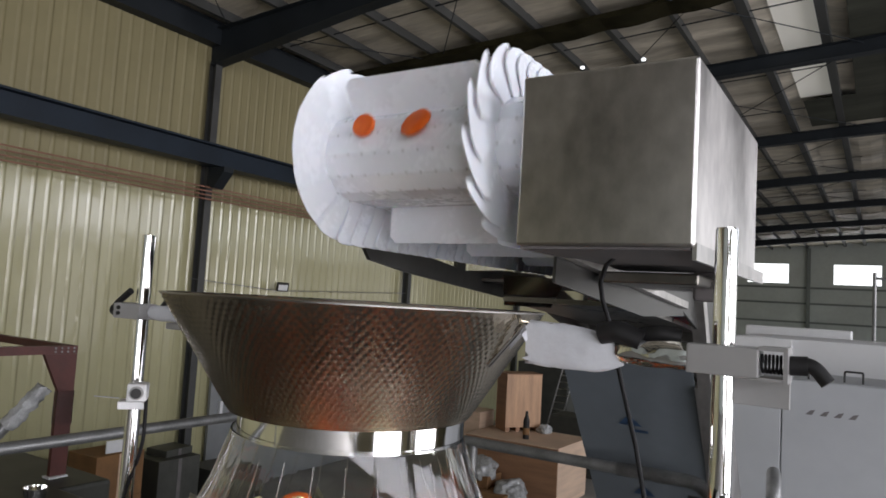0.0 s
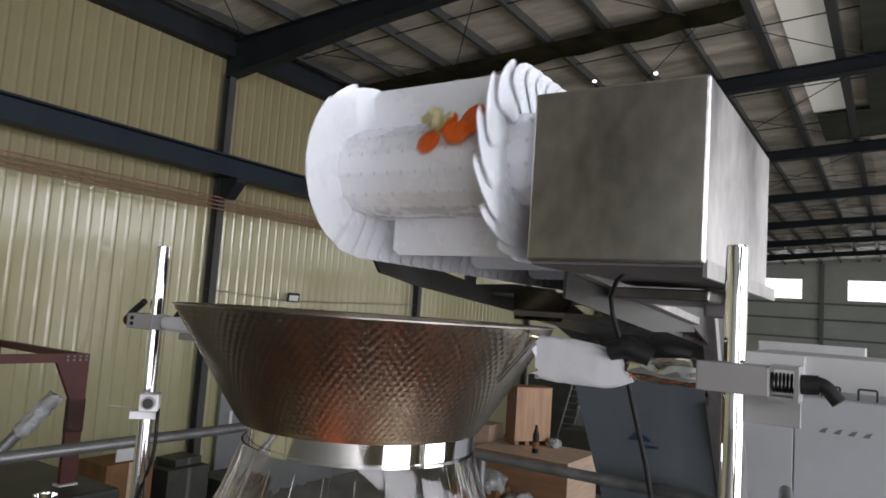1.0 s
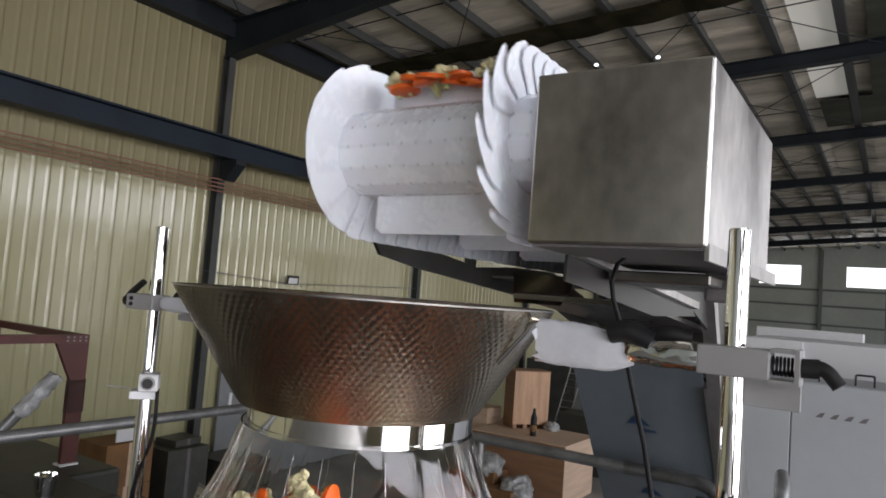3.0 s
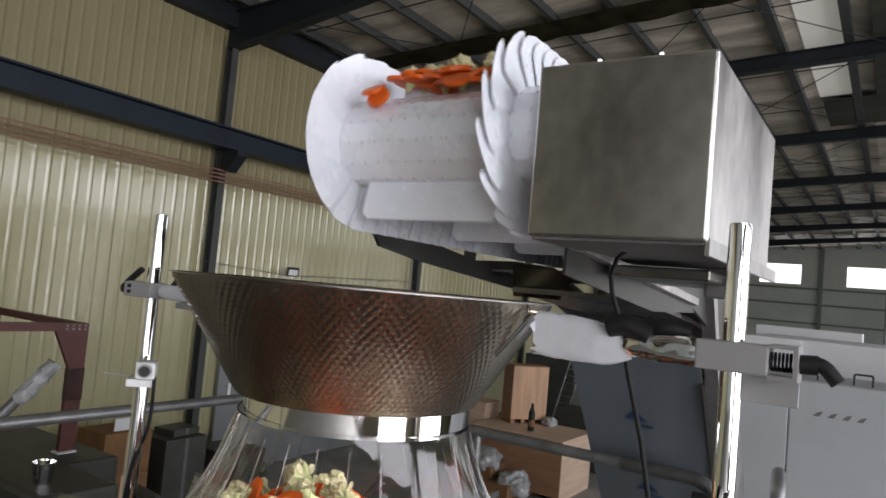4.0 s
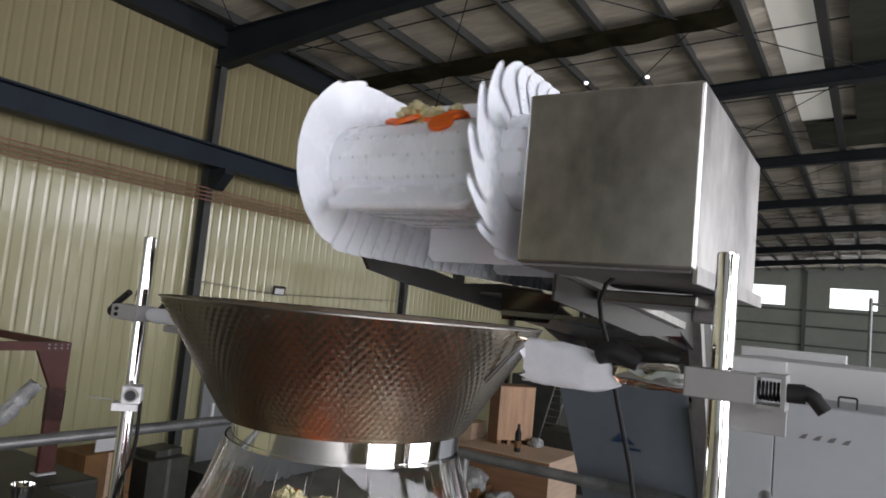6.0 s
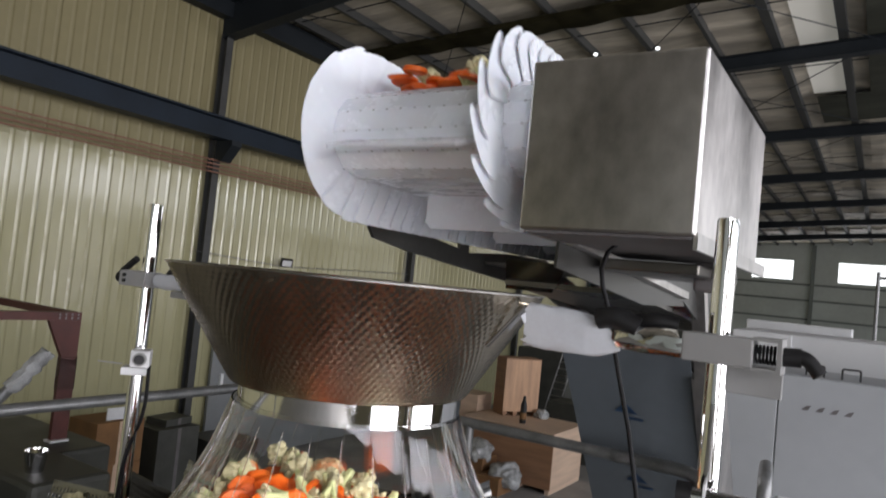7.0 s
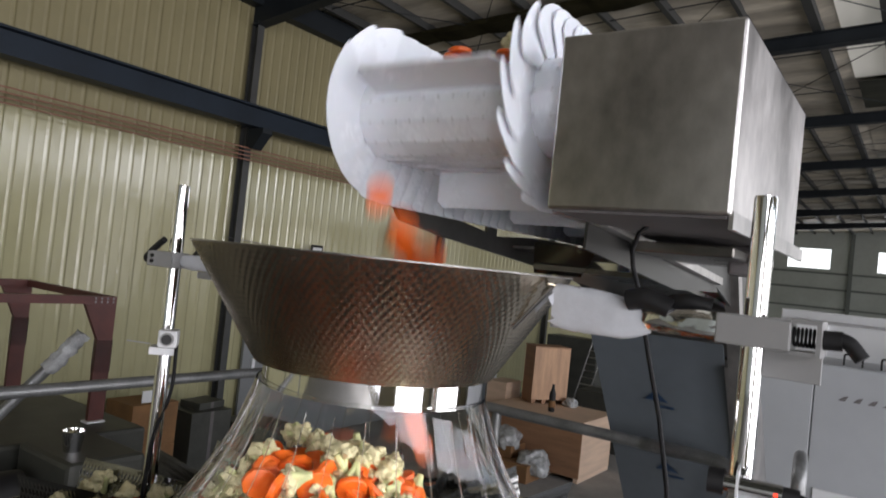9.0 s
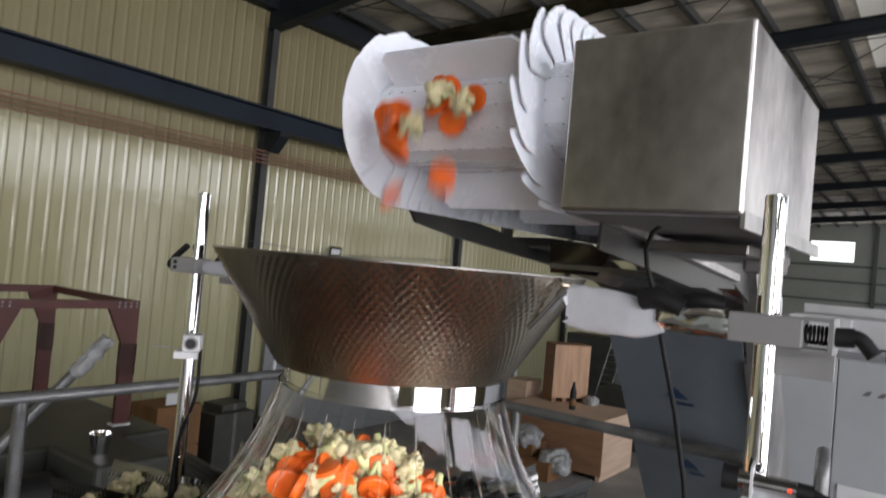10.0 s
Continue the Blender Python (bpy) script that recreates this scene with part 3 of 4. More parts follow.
def build_right_clamp(x, y, z):
    """Grey body on the post, spring cage, cranked black lever; wrapped arm towards the funnel."""
    c = thing("funnel_clamp", "grey clamp with spring, black lever and foam-wrapped arm", "clamp", pose(x, y, z))
    part("clamp_body", block(-0.034, 0.042, -0.024, 0.018, -0.0165, 0.0165, 0.002), "grey_plastic", c)
    bm = block(0.0415, 0.070, -0.0245, 0.0185, -0.0185, -0.0145)
    block(0.0415, 0.070, -0.0245, 0.0185, 0.0145, 0.0185, bm=bm)
    block(0.066, 0.0705, -0.0250, 0.0190, -0.0190, 0.0190, bm=bm)
    part("spring_cage", bm, "grey_plastic", c)
    part("back_plate", block(0.006, 0.069, 0.0192, 0.0225, -0.050, -0.0150, 0.001), "grey_plastic", c)
    coil = [(0.0425 + 0.023 * i / 96, -0.010 + 0.0095 * math.cos(i * 0.4), 0.0095 * math.sin(i * 0.4)) for i in range(97)]
    part("spring", rod(coil, 0.0014, 6), "hose", c, smooth=True)
    part("lever_hub", rod([(0.0705, -0.004, 0), (0.088, -0.004, 0.001)], 0.0105, 14), "black", c, smooth=True)
    part("lever", rod(bend([(0.078, -0.006, 0.003), (0.093, -0.006, 0.002), (0.107, -0.008, -0.015)], 0.008), 0.0078, 12), "black", c, smooth=True)
    part("arm", sleeve(-0.030, -0.128, 0.017, 0.014), "chrome", c, "arm wrapped in shiny clear film", smooth=True)
    part("knob", rod(bend([(-0.140, -0.006, 0.018), (-0.120, -0.008, 0.024), (-0.090, -0.004, 0.012)], 0.01), 0.0135, 12), "black", c, smooth=True)
    part("wing_knob", rod(bend([(-0.094, 0.006, 0.020), (-0.072, 0.0, 0.025), (-0.046, 0.006, 0.021)], 0.01), 0.0095, 12), "black", c, smooth=True)
    part("foam_sleeve", sleeve(-0.238, -0.112, 0.0275, 0.013, True), "foam", c, "crumpled white foam wrap", smooth=True)
    part("rim_hook", rod([(-0.300, -0.004, 0.027), (-0.205, -0.004, 0.025)], 0.0022, 10), "polished", c, smooth=True)
    part("hook_leg", rod([(-0.240, -0.012, 0.024), (-0.292, -0.012, -0.036)], 0.0030, 10), "polished", c, smooth=True)
    part("hook_plate", prism([(-0.250, 0.020), (-0.296, -0.034), (-0.300, -0.032), (-0.255, 0.020)], 0.004, 0.026, "y"), "polished", c)
    return c


def build_left_clamp(x, y, z):
    c = thing("funnel_clamp", "grey clamp with raised black lever and foam-wrapped arm", "clamp", pose(x, y, z, 0, 0, 5))
    part("clamp_body", block(-0.050, 0.018, -0.022, 0.018, -0.014, 0.014, 0.002), "grey_plastic", c)
    part("lever_hub", rod([(-0.060, -0.012, 0.0), (-0.045, -0.012, 0.0)], 0.010, 14), "black", c, smooth=True)
    part("lever", rod(bend([(-0.058, -0.014, 0.0), (-0.048, -0.016, 0.012), (-0.012, -0.018, 0.036)], 0.008), 0.006, 12), "black", c, smooth=True)
    for zz in (-0.005, 0.005):
        part("bolt", rod([(-0.034, -0.0222, zz), (-0.034, -0.0255, zz)], 0.0035, 8), "black", c)
    part("foam_sleeve", sleeve(0.125, 0.016, 0.014, 0.013), "foam", c, "crumpled white foam wrap", smooth=True)
    part("arm_tip", block(0.075, 0.150, -0.012, 0.012, -0.026, -0.0145, 0.002), "grey_plastic", c)
    part("rim_knob", rod([(0.055, 0, 0.010), (0.070, 0, 0.026)], 0.008, 12), "black", c, smooth=True)
    return c


build_right_clamp(-0.160, PRY, 3.456)
build_left_clamp(PLX, PLY, 3.452)


def build_sensor(x, y, z, heading, label, lead):
    s = thing("photo_sensor", label, "sensor", pose(x, y, z, 0, 0, heading))
    part("housing", block(-0.016, 0.016, -0.052, -0.015, -0.015, 0.015, 0.003), "white", s)
    part("lens_ring", rod([(0, -0.053, 0), (0, -0.058, 0)], 0.0115, 24), "grey_plastic", s, smooth=True)
    part("lens", rod([(0, -0.0585, 0), (0, -0.060, 0)], 0.0088, 24), "black", s, smooth=True)
    part("bracket", block(-0.034, 0.010, -0.018, 0.018, -0.034, -0.020, 0.002), "white", s)
    part("needle", rod([(-0.034, 0, -0.017), (-0.075, 0, -0.014)], 0.0012, 6), "grey_plastic", s)
    part("cable", rod(bend(lead, 0.04), 0.0032, 8), "hose", s, smooth=True)
    return s


build_sensor(-1.122, 0.818, 3.315, 48, "white square photo sensor with round lens clipped on the chrome post", [(0.014, -0.03, -0.012), (0.016, -0.03, -0.10), (-0.01, -0.02, -0.17), (-0.02, 0.0, -0.30), (-0.02, 0.02, -0.45)])


def build_barrel_sensor(x, y, z):
    s = thing("barrel_sensor", "steel barrel sensor with red light and black cable", "sensor", pose(x, y, z, 0, 0, 8))
    part("barrel", rod([(-0.038, -0.03, 0), (0.018, -0.03, 0)], 0.0090, 20), "polished", s, smooth=True)
    part("lens_hood", lathe([(0.008, 0.0), (0.0135, 0.0), (0.0135, 0.016), (0.008, 0.016), (0.008, 0.0)], 24), "black", s, at=pose(-0.038, -0.03, 0, 0, -90, 0), smooth=True)
    part("status_light", block(0.010, 0.014, -0.0405, -0.036, -0.0015, 0.0015), "red_led", s)
    part("gland", rod([(0.018, -0.03, 0), (0.034, -0.03, -0.001)], 0.0085, 16), "black", s, smooth=True)
    part("cable", rod(bend([(0.032, -0.03, 0), (0.070, -0.03, -0.01), (0.085, -0.03, -0.10), (0.08, -0.02, -0.4)], 0.03), 0.0042, 10), "hose", s, smooth=True)
    part("bracket", block(-0.034, 0.020, -0.045, 0.0, -0.025, -0.015, 0.002), "white", s)
    part("bracket_back", block(-0.026, -0.0235, -0.044, -0.010, -0.015, 0.017), "white", s)
    part("thumbwheel", rod([(0.020, -0.03, -0.024), (0.042, -0.03, -0.024)], 0.017, 20), "black", s, smooth=True)
    return s


build_barrel_sensor(-0.134, 0.880, 3.294)

# ---- the elevator conveyor ----
BX0, BX1 = -0.868, -0.500          # outer faces of the side guards
HY, HZ, HR = 1.040, 3.760, 0.080    # head drum axis and belt radius
PITCH, SPEED, GUARD = 0.0375, 0.3 / 1.1, 0.080
INCLINE = radians(53)


def belt_loop():
    """Closed belt line in the (y, z) plane as dense points; starts at the top run, runs towards the head, round it, and back."""
    d = Vector((math.cos(INCLINE), -math.sin(INCLINE)))
    n = Vector((math.sin(INCLINE), math.cos(INCLINE)))

    def line(reach):
        corner = Vector((2.36, HZ))
        tail = corner + d * reach
        tan = math.tan(INCLINE / 2)
        out_c, in_c = corner + Vector((HR * tan, HR)), corner + Vector((-HR * tan, -HR))
        pts = []

        def fillet(a, b, c, r):
            p, q = b + (a - b).normalized() * r, b + (c - b).normalized() * r
            return [p.lerp(b, t / 8).lerp(b.lerp(q, t / 8), t / 8) for t in range(9)]
        pts += [tail + n * HR]
        pts += fillet(tail + n * HR, out_c, Vector((HY, HZ + HR)), 0.10)
        pts += [Vector((HY + HR * math.cos(a), HZ + HR * math.sin(a))) for a in (math.pi / 2 + math.pi * i / 24 for i in range(25))]
        pts += fillet(Vector((HY, HZ - HR)), in_c, tail - n * HR, 0.10)
        start = math.atan2(-n.y, -n.x)
        pts += [tail + HR * Vector((math.cos(start + math.pi * i / 24), math.sin(start + math.pi * i / 24))) for i in range(24)]
        return pts + [pts[0]]

    def length(pts):
        return sum((b - a).length for a, b in zip(pts, pts[1:]))
    lo, hi = 0.05, 0.8
    for _ in range(40):
        mid = (lo + hi) / 2
        lo, hi = (mid, hi) if length(line(mid)) < 3.9 else (lo, mid)
    return line(lo)


LOOP = belt_loop()
LOOP_S = [0.0]
for a, b in zip(LOOP, LOOP[1:]):
    LOOP_S.append(LOOP_S[-1] + (b - a).length)
TOTAL = LOOP_S[-1]


def on_loop(s):
    s %= TOTAL
    k = int(np.searchsorted(LOOP_S, s, side="right")) - 1
    k = min(k, len(LOOP) - 2)
    return LOOP[k].lerp(LOOP[k + 1], (s - LOOP_S[k]) / (LOOP_S[k + 1] - LOOP_S[k]))


S_FRONT = min((i for i in range(len(LOOP))), key=lambda i: LOOP[i].x)
S_FRONT = LOOP_S[S_FRONT]           # where the belt is foremost
FLIGHT_AT_FRONT = 0.30              # seconds at which a flight points straight ahead


def link_pose(s):
    """Pose of a belt link whose leading and trailing hinges lie on the line; local x across, local y along the travel, local z outward."""
    a, b = on_loop(s - PITCH / 2), on_loop(s + PITCH / 2)
    m = (a + b) / 2
    t = (b - a).normalized()
    out = Vector((t.y, -t.x))
    return Matrix(((-1, 0, 0, (BX0 + BX1) / 2), (0, t.x, out.x, m.x), (0, t.y, out.y, m.y), (0, 0, 0, 1)))


CABLE = [(-0.345, 1.14, 3.600), (-0.358, 1.10, 3.590), (-0.365, 1.07, 3.572), (-0.369, 1.06, 3.545), (-0.365, 1.06, 3.520), (-0.353, 1.06, 3.486), (-0.330, 1.06, 3.396), (-0.306, 1.06, 3.310), (-0.287, 1.06, 3.220), (-0.272, 1.06, 3.120), (-0.25, 1.08, 2.5)]


def build_conveyor():
    c = thing("elevator_conveyor", "stainless steel elevator conveyor with white flighted plastic belt", "conveyor")
    # drive cover on the head
    bx0, bx1, by0, by1, bz0, bz1 = -0.447, -0.203, 0.920, 1.412, 3.588, 3.831
    bm = block(bx0, bx1, by0, by1, bz0, bz1, 0.004)
    part("drive_cover", bm, "brushed", c, "scuffed brushed steel drive cover")
    # the shade under the cover, put in as an added dark sheet
    part("under_plate", block(bx0 + 0.006, bx1 - 0.006, by0 + 0.006, by1 - 0.006, bz0 - 0.004, bz0 - 0.0005), "hinge", c, "added dark sheet standing in for shade under the cover")
    part("cover_lip", block(bx1 - 0.004, bx1 + 0.0015, by0 + 0.01, by1 + 0.10, bz0 - 0.016, bz0 + 0.006), "brushed", c)
    # side frames, tray and under-plate
    far_side = [(1.133, 3.602), (1.373, 3.601), (1.497, 3.587), (1.497, 3.66), (1.541, 3.66), (1.541, 3.581), (1.746, 3.596), (2.02, 3.60), (2.42, 3.50), (2.50, 3.30), (2.44, 3.27), (2.26, 3.43), (2.03, 3.499), (1.293, 3.56), (1.154, 3.578)]
    near_side = [(1.10, 3.72), (2.02, 3.72), (2.42, 3.50), (2.50, 3.30), (2.44, 3.27), (2.26, 3.43), (1.90, 3.525), (1.12, 3.588)]
    for x, o in ((BX0 - 0.030, far_side), (BX1 + 0.040, near_side)):
        part("side_frame", prism(o, x, x + 0.0085), "web_grey", c)
        if x > -0.7:
            part("edge_rail", prism([(1.10, 3.582), (1.893, 3.519), (1.893, 3.537), (1.10, 3.596)], x + 0.013, x + 0.034), "brushed", c, "bright brushed edge rail")
            part("edge_web", prism([(1.06, 3.584), (1.10, 3.581), (1.893, 3.518), (1.923, 3.500), (1.544, 3.495), (1.057, 3.542)], x + 0.013, x + 0.018), "web_grey", c)
            part("rail_cap", prism([(1.10, 3.5965), (1.24, 3.586), (1.24, 3.604), (1.12, 3.612)], x + 0.0125, x + 0.044), "polished", c)
    part("drip_tray", prism([(1.62, 3.566), (2.0, 3.560), (2.0, 3.554), (1.62, 3.560)], -0.885, BX1 + 0.035), "dark_steel", c, "steel drip tray under the belt head, dark reflections put into its colour")
    bm = prism([(-0.826, 3.501), (-0.698, 3.501), (-0.647, 3.571), (-0.814, 3.577)], 1.600, 1.604, "y")
    for v in bm.verts:
        v.co.y += 0.5 * (3.577 - v.co.z)
    part("tray_front", bm, "polished", c, "mirror-like front of the tray")
    d = Vector((math.cos(INCLINE), -math.sin(INCLINE)))
    n = Vector((math.sin(INCLINE), math.cos(INCLINE)))
    under = Vector((2.432, 3.289))
    low = under + d * 3.35
    x0, x1 = -0.985, -0.515
    part("neck_plate", prism([(1.62, 3.512), (2.10, 3.470), (2.24, 3.452), (2.432, 3.285), (2.444, 3.296), (2.25, 3.464), (2.10, 3.482), (1.62, 3.524)], -0.82, x1 + 0.03), "dark_steel", c, "dark mirror-like transition plate")
    part("incline_back", prism([tuple(v) for v in (under - n * 0.02 - d * 0.10, low - n * 0.02, low - n * 0.015, under - n * 0.015 - d * 0.10)], x0 + 0.02, x1 - 0.001), "film", c, "incline back plate still covered in blue protective film")
    part("incline_cover", prism([tuple(v) for v in (under + n * 0.43 + d * 0.25, low + n * 0.43, low + n * 0.435, under + n * 0.435 + d * 0.25)], x0 + 0.025, x1 - 0.001), "brushed", c)
    for x in (x0 + 0.02, x1 - 0.006):
        part("incline_side", prism([tuple(v) for v in (under - n * 0.0145, low - n * 0.0145, low + n * 0.4295, under + n * 0.4295)], x, x + 0.005), "brushed", c)
    q = [under - n * 0.035, low - n * 0.035, low + n * 0.03, under + n * 0.03]
    for x in (x1 + 0.001,):
        part("edge_flange", prism([tuple(v) for v in q], x, x + 0.024), "brushed", c)
    # printed chevrons on the film
    for k in range(4):
        m = under + d * (0.22 + 0.36 * k) - n * 0.024
        bm = bmesh.new()
        for w, hgt, off in ((0.085, 0.05, 0.0), (0.030, 0.012, -0.03)):
            xc = -0.76
            base = m + d * off * -1
            tri = [Vector((xc - w / 2, *base)), Vector((xc + w / 2, *base)), Vector((xc + (0 if hgt > 0.02 else w / 2), *(base - d * hgt)))]
            if hgt < 0.02:
                tri = [Vector((xc + 0.0, *base)), Vector((xc + 0.06, *base)), Vector((xc + 0.06, *(base - d * hgt))), Vector((xc, *(base - d * hgt)))]
            bm.faces.new([bm.verts.new(v) for v in tri])
        bmesh.ops.solidify(bm, geom=bm.faces[:], thickness=0.001)
        part("film_print", bm, "film_mark", c)
    # legs of the frame
    for x in (x0 - 0.04, x1 + 0.02):
        if x > x0:
            part("strut", prism([(2.03, 3.64), (2.065, 3.655), (2.66, 2.62), (2.62, 2.60)], x + 0.028, x + 0.066), "brushed", c, "bright brushed steel strut")
            part("strut_bolt", rod([(x + 0.066, 2.07, 3.60), (x + 0.072, 2.07, 3.60)], 0.009, 6), "hinge", c)
        part("leg", block(x, x + 0.05, 3.55, 3.60, 0, 2.0), "brushed", c)
    # head shaft, motor bracket and cable
    part("head_drum", rod([(BX0 + 0.03, HY, HZ), (BX1 - 0.02, HY, HZ)], HR - 0.016, 24), "grey_plastic", c, smooth=True)
    part("head_shaft", rod([(BX0 - 0.01, HY, HZ), (bx0 + 0.01, HY, HZ)], 0.018, 20), "chrome", c, smooth=True)
    part("motor_plate", block(-0.43, -0.26, 1.22, 1.58, 3.553, 3.572, 0.003), "dark_steel", c)
    part("motor_block", block(-0.30, -0.235, 1.36, 1.42, 3.530, 3.586, 0.006), "hinge", c)
    part("bearing_block", block(-0.458, -0.4475, HY - 0.04, HY + 0.04, HZ - 0.04, HZ + 0.04, 0.006), "white", c)
    part("power_cable", rod(CABLE, 0.0035, 10), "hose", c, "black power cable hanging from the drive", smooth=True)
    return c


conveyor = build_conveyor()
LINKS = []


def build_links():
    base = bmesh.new()
    half = (BX1 - BX0) / 2
    w0, w1 = -half - 0.036, half - 0.012
    block(w0, w1, -PITCH / 2 + 0.0006, PITCH / 2 - 0.0006, -0.012, 0.0, 0.0012, bm=base)
    base_me = part("belt_link", base, "belt", conveyor)
    # knuckles: small grey blocks mark the gaps along the hinge line
    bm = bmesh.new()
    for i in range(13):
        x = w0 + 0.012 + i * (w1 - w0 - 0.024) / 12.5
        block(x, x + 0.004, -PITCH / 2 - 0.0010, -PITCH / 2 + 0.0010, -0.004, 0.0003, bm=bm)
    slots = tagged(part("hinge_slot", bm, "slot", base_me), kind="stuff")
    # overlapping side guard: a plate with a sharp trailing corner, set inwards
    def guard(x, s):
        b = bmesh.new()
        rim = [(0.140, 25), (0.153, 19), (0.160, 10), (0.164, -2), (0.168, -13), (0.169, -18), (0.164, -19.5)]
        tip = [(r * math.sin(radians(a)), r * math.cos(radians(a)) - HR) for r, a in rim]
        o = [(-0.016, -0.004), (0.020, -0.004), (0.032, 0.012), (0.048, 0.030), *tip, (-0.038, 0.045), (-0.022, 0.014)]
        prism(o, 0, 0.0018, "x", bm=b)
        b.transform(Matrix.Translation((x, 0, 0)) @ Matrix(((1, -s * 0.14, 0, 0), (0, 1, 0, 0), (0, 0, 1, 0), (0, 0, 0, 1))))
        return b
    left = part("side_guard", guard(-half + 0.012, 1), "belt", base_me)
    right = part("side_guard", guard(half - 0.012, -1), "belt", base_me)
    f = bmesh.new()
    fx0, fx1 = -half + 0.043, half - 0.043
    o = [(fx0, 0.0), (fx1, 0.0), (fx1, 0.058), (fx1 - 0.014, 0.070), (fx0 + 0.014, 0.070), (fx0, 0.058)]
    prism(o, -0.0025, 0.0025, "y", bm=f)
    flight = part("flight", f, "belt", base_me)
    count = round(TOTAL / PITCH)
    for k in range(count):
        if k == 0:
            LINKS.append(base_me)
            continue
        link = base_me.copy()
        scene.collection.objects.link(link)
        for o in [slots, left, right] + ([flight] if k % 8 == 0 else []):
            p = o.copy()
            scene.collection.objects.link(p)
            p.parent = link
        LINKS.append(link)


build_links()
# ---- platform and hand rails ----
DECK = 1.95
plat = thing("work_platform", "steel work platform with chequered deck round the weigher", "platform")
part("deck", block(-2.5, 1.6, -1.6, 2.62, DECK - 0.06, DECK), "galv", plat)
for x, y in ((-2.42, -1.5), (-2.42, 2.54), (1.5, -1.5), (1.5, 2.54), (-0.4, -1.5)):
    part("leg", block(x - 0.05, x + 0.05, y - 0.05, y + 0.05, 0, DECK - 0.062), "steel_dark", plat)
RAIL_Z, RAIL_R = 2.940, 0.021
rail = thing("hand_rail", "grey galvanised pipe hand rail round the platform", "hand rail")
part("top_pipe", rod(bend([(-2.41, -1.4, RAIL_Z), (-2.41, 2.55, RAIL_Z), (-0.475, 2.55, RAIL_Z), (-0.475, 2.55, DECK)], 0.09), RAIL_R, 16), "galv", rail, smooth=True)
part("mid_pipe", rod(bend([(-2.41, -1.4, 2.45), (-2.41, 2.55, 2.45), (-0.475, 2.55, 2.45)], 0.09), 0.016, 12), "galv", rail, smooth=True)
for x, y in ((-2.41, 1.085), (-2.41, -1.4), (-1.40, 2.55)):
    part("post", rod([(x, y, DECK), (x, y, RAIL_Z - 0.012)], 0.021, 14), "galv", rail, smooth=True)
part("film_sleeve", rod(bend([(-0.80, 2.55, RAIL_Z), (-0.475, 2.55, RAIL_Z), (-0.475, 2.55, 2.7)], 0.09), 0.0235, 14, cap=False), "wrap", rail, "crinkled clear plastic wrap on the pipe", smooth=True)
part("film_sleeve", rod([(-2.41, 1.085, 2.0), (-2.41, 1.085, RAIL_Z - 0.03)], 0.0235, 14, cap=False), "wrap", rail, "crinkled clear plastic wrap on the pipe", smooth=True)
gate = thing("rail_end", "short bent galvanised pipe wrapped in plastic on the platform edge", "hand rail")
part("pipe", rod(bend([(-0.297, 2.60, DECK), (-0.297, 2.60, 2.960), (-0.330, 2.88, 2.960), (-0.330, 2.88, 2.0)], 0.07), 0.023, 16), "galv", gate, smooth=True)
part("film_sleeve", rod([(-0.297, 2.60, 2.2), (-0.297, 2.60, 2.87)], 0.0255, 14, cap=False), "wrap", gate, "crinkled clear plastic wrap on the pipe", smooth=True)

# ---- neighbouring machines and stores ----


def build_red_frame():
    f = thing("red_frame", "red oxide steel frame with gusseted legs on a dark machine", "steel frame")
    x0, x1, y0, y1, top = -7.0, -5.5, 2.10, 3.29, 2.965
    for y in (y0, y1):
        part("cross_beam", block(x0 + 0.07, x1 - 0.07, y - 0.06 if y == y1 else y, y if y == y1 else y + 0.06, top - 0.06, top - 0.001), "red", f)
    for x in (x0, x1):
        part("long_beam", block(x - 0.07, x, y0, y1, top - 0.065, top) if x == x1 else block(x, x + 0.07, y0, y1, top - 0.065, top), "red", f)
    for x, inward in ((x0, 0.04), (x1, -0.04)):
        for y, s in ((y0, 1), (y1, -1)):
            o = [(y, top - 0.066), (y + s * 0.26, top - 0.066), (y + s * 0.13, top - 0.35), (y + s * 0.13, top - 1.02), (y, top - 1.02)]
            part("leg", prism(o, min(x, x + inward), max(x, x + inward)), "red", f)
            part("leg_wrap", block(min(x, x + inward) - 0.004, max(x, x + inward) + 0.004, min(y, y + s * 0.13) - 0.004, max(y, y + s * 0.13) + 0.004, top - 0.62, top - 0.36), "wrap", f, "clear film wrapped round the leg")
            part("foot_plate", block(min(x, x + inward) - 0.03, max(x, x + inward) + 0.03, min(y, y + s * 0.15), max(y, y + s * 0.15), top - 1.035, top - 1.021), "white", f)
            for k in range(4):
                yy = y + s * (0.03 + 0.05 * k)
                for zz in (0.018, 0.046):
                    part("bolt", rod([(x, yy, top - zz), (x + (0.006 if x == x1 else -0.006), yy, top - zz)], 0.009, 6), "galv", f)
    return f


build_red_frame()


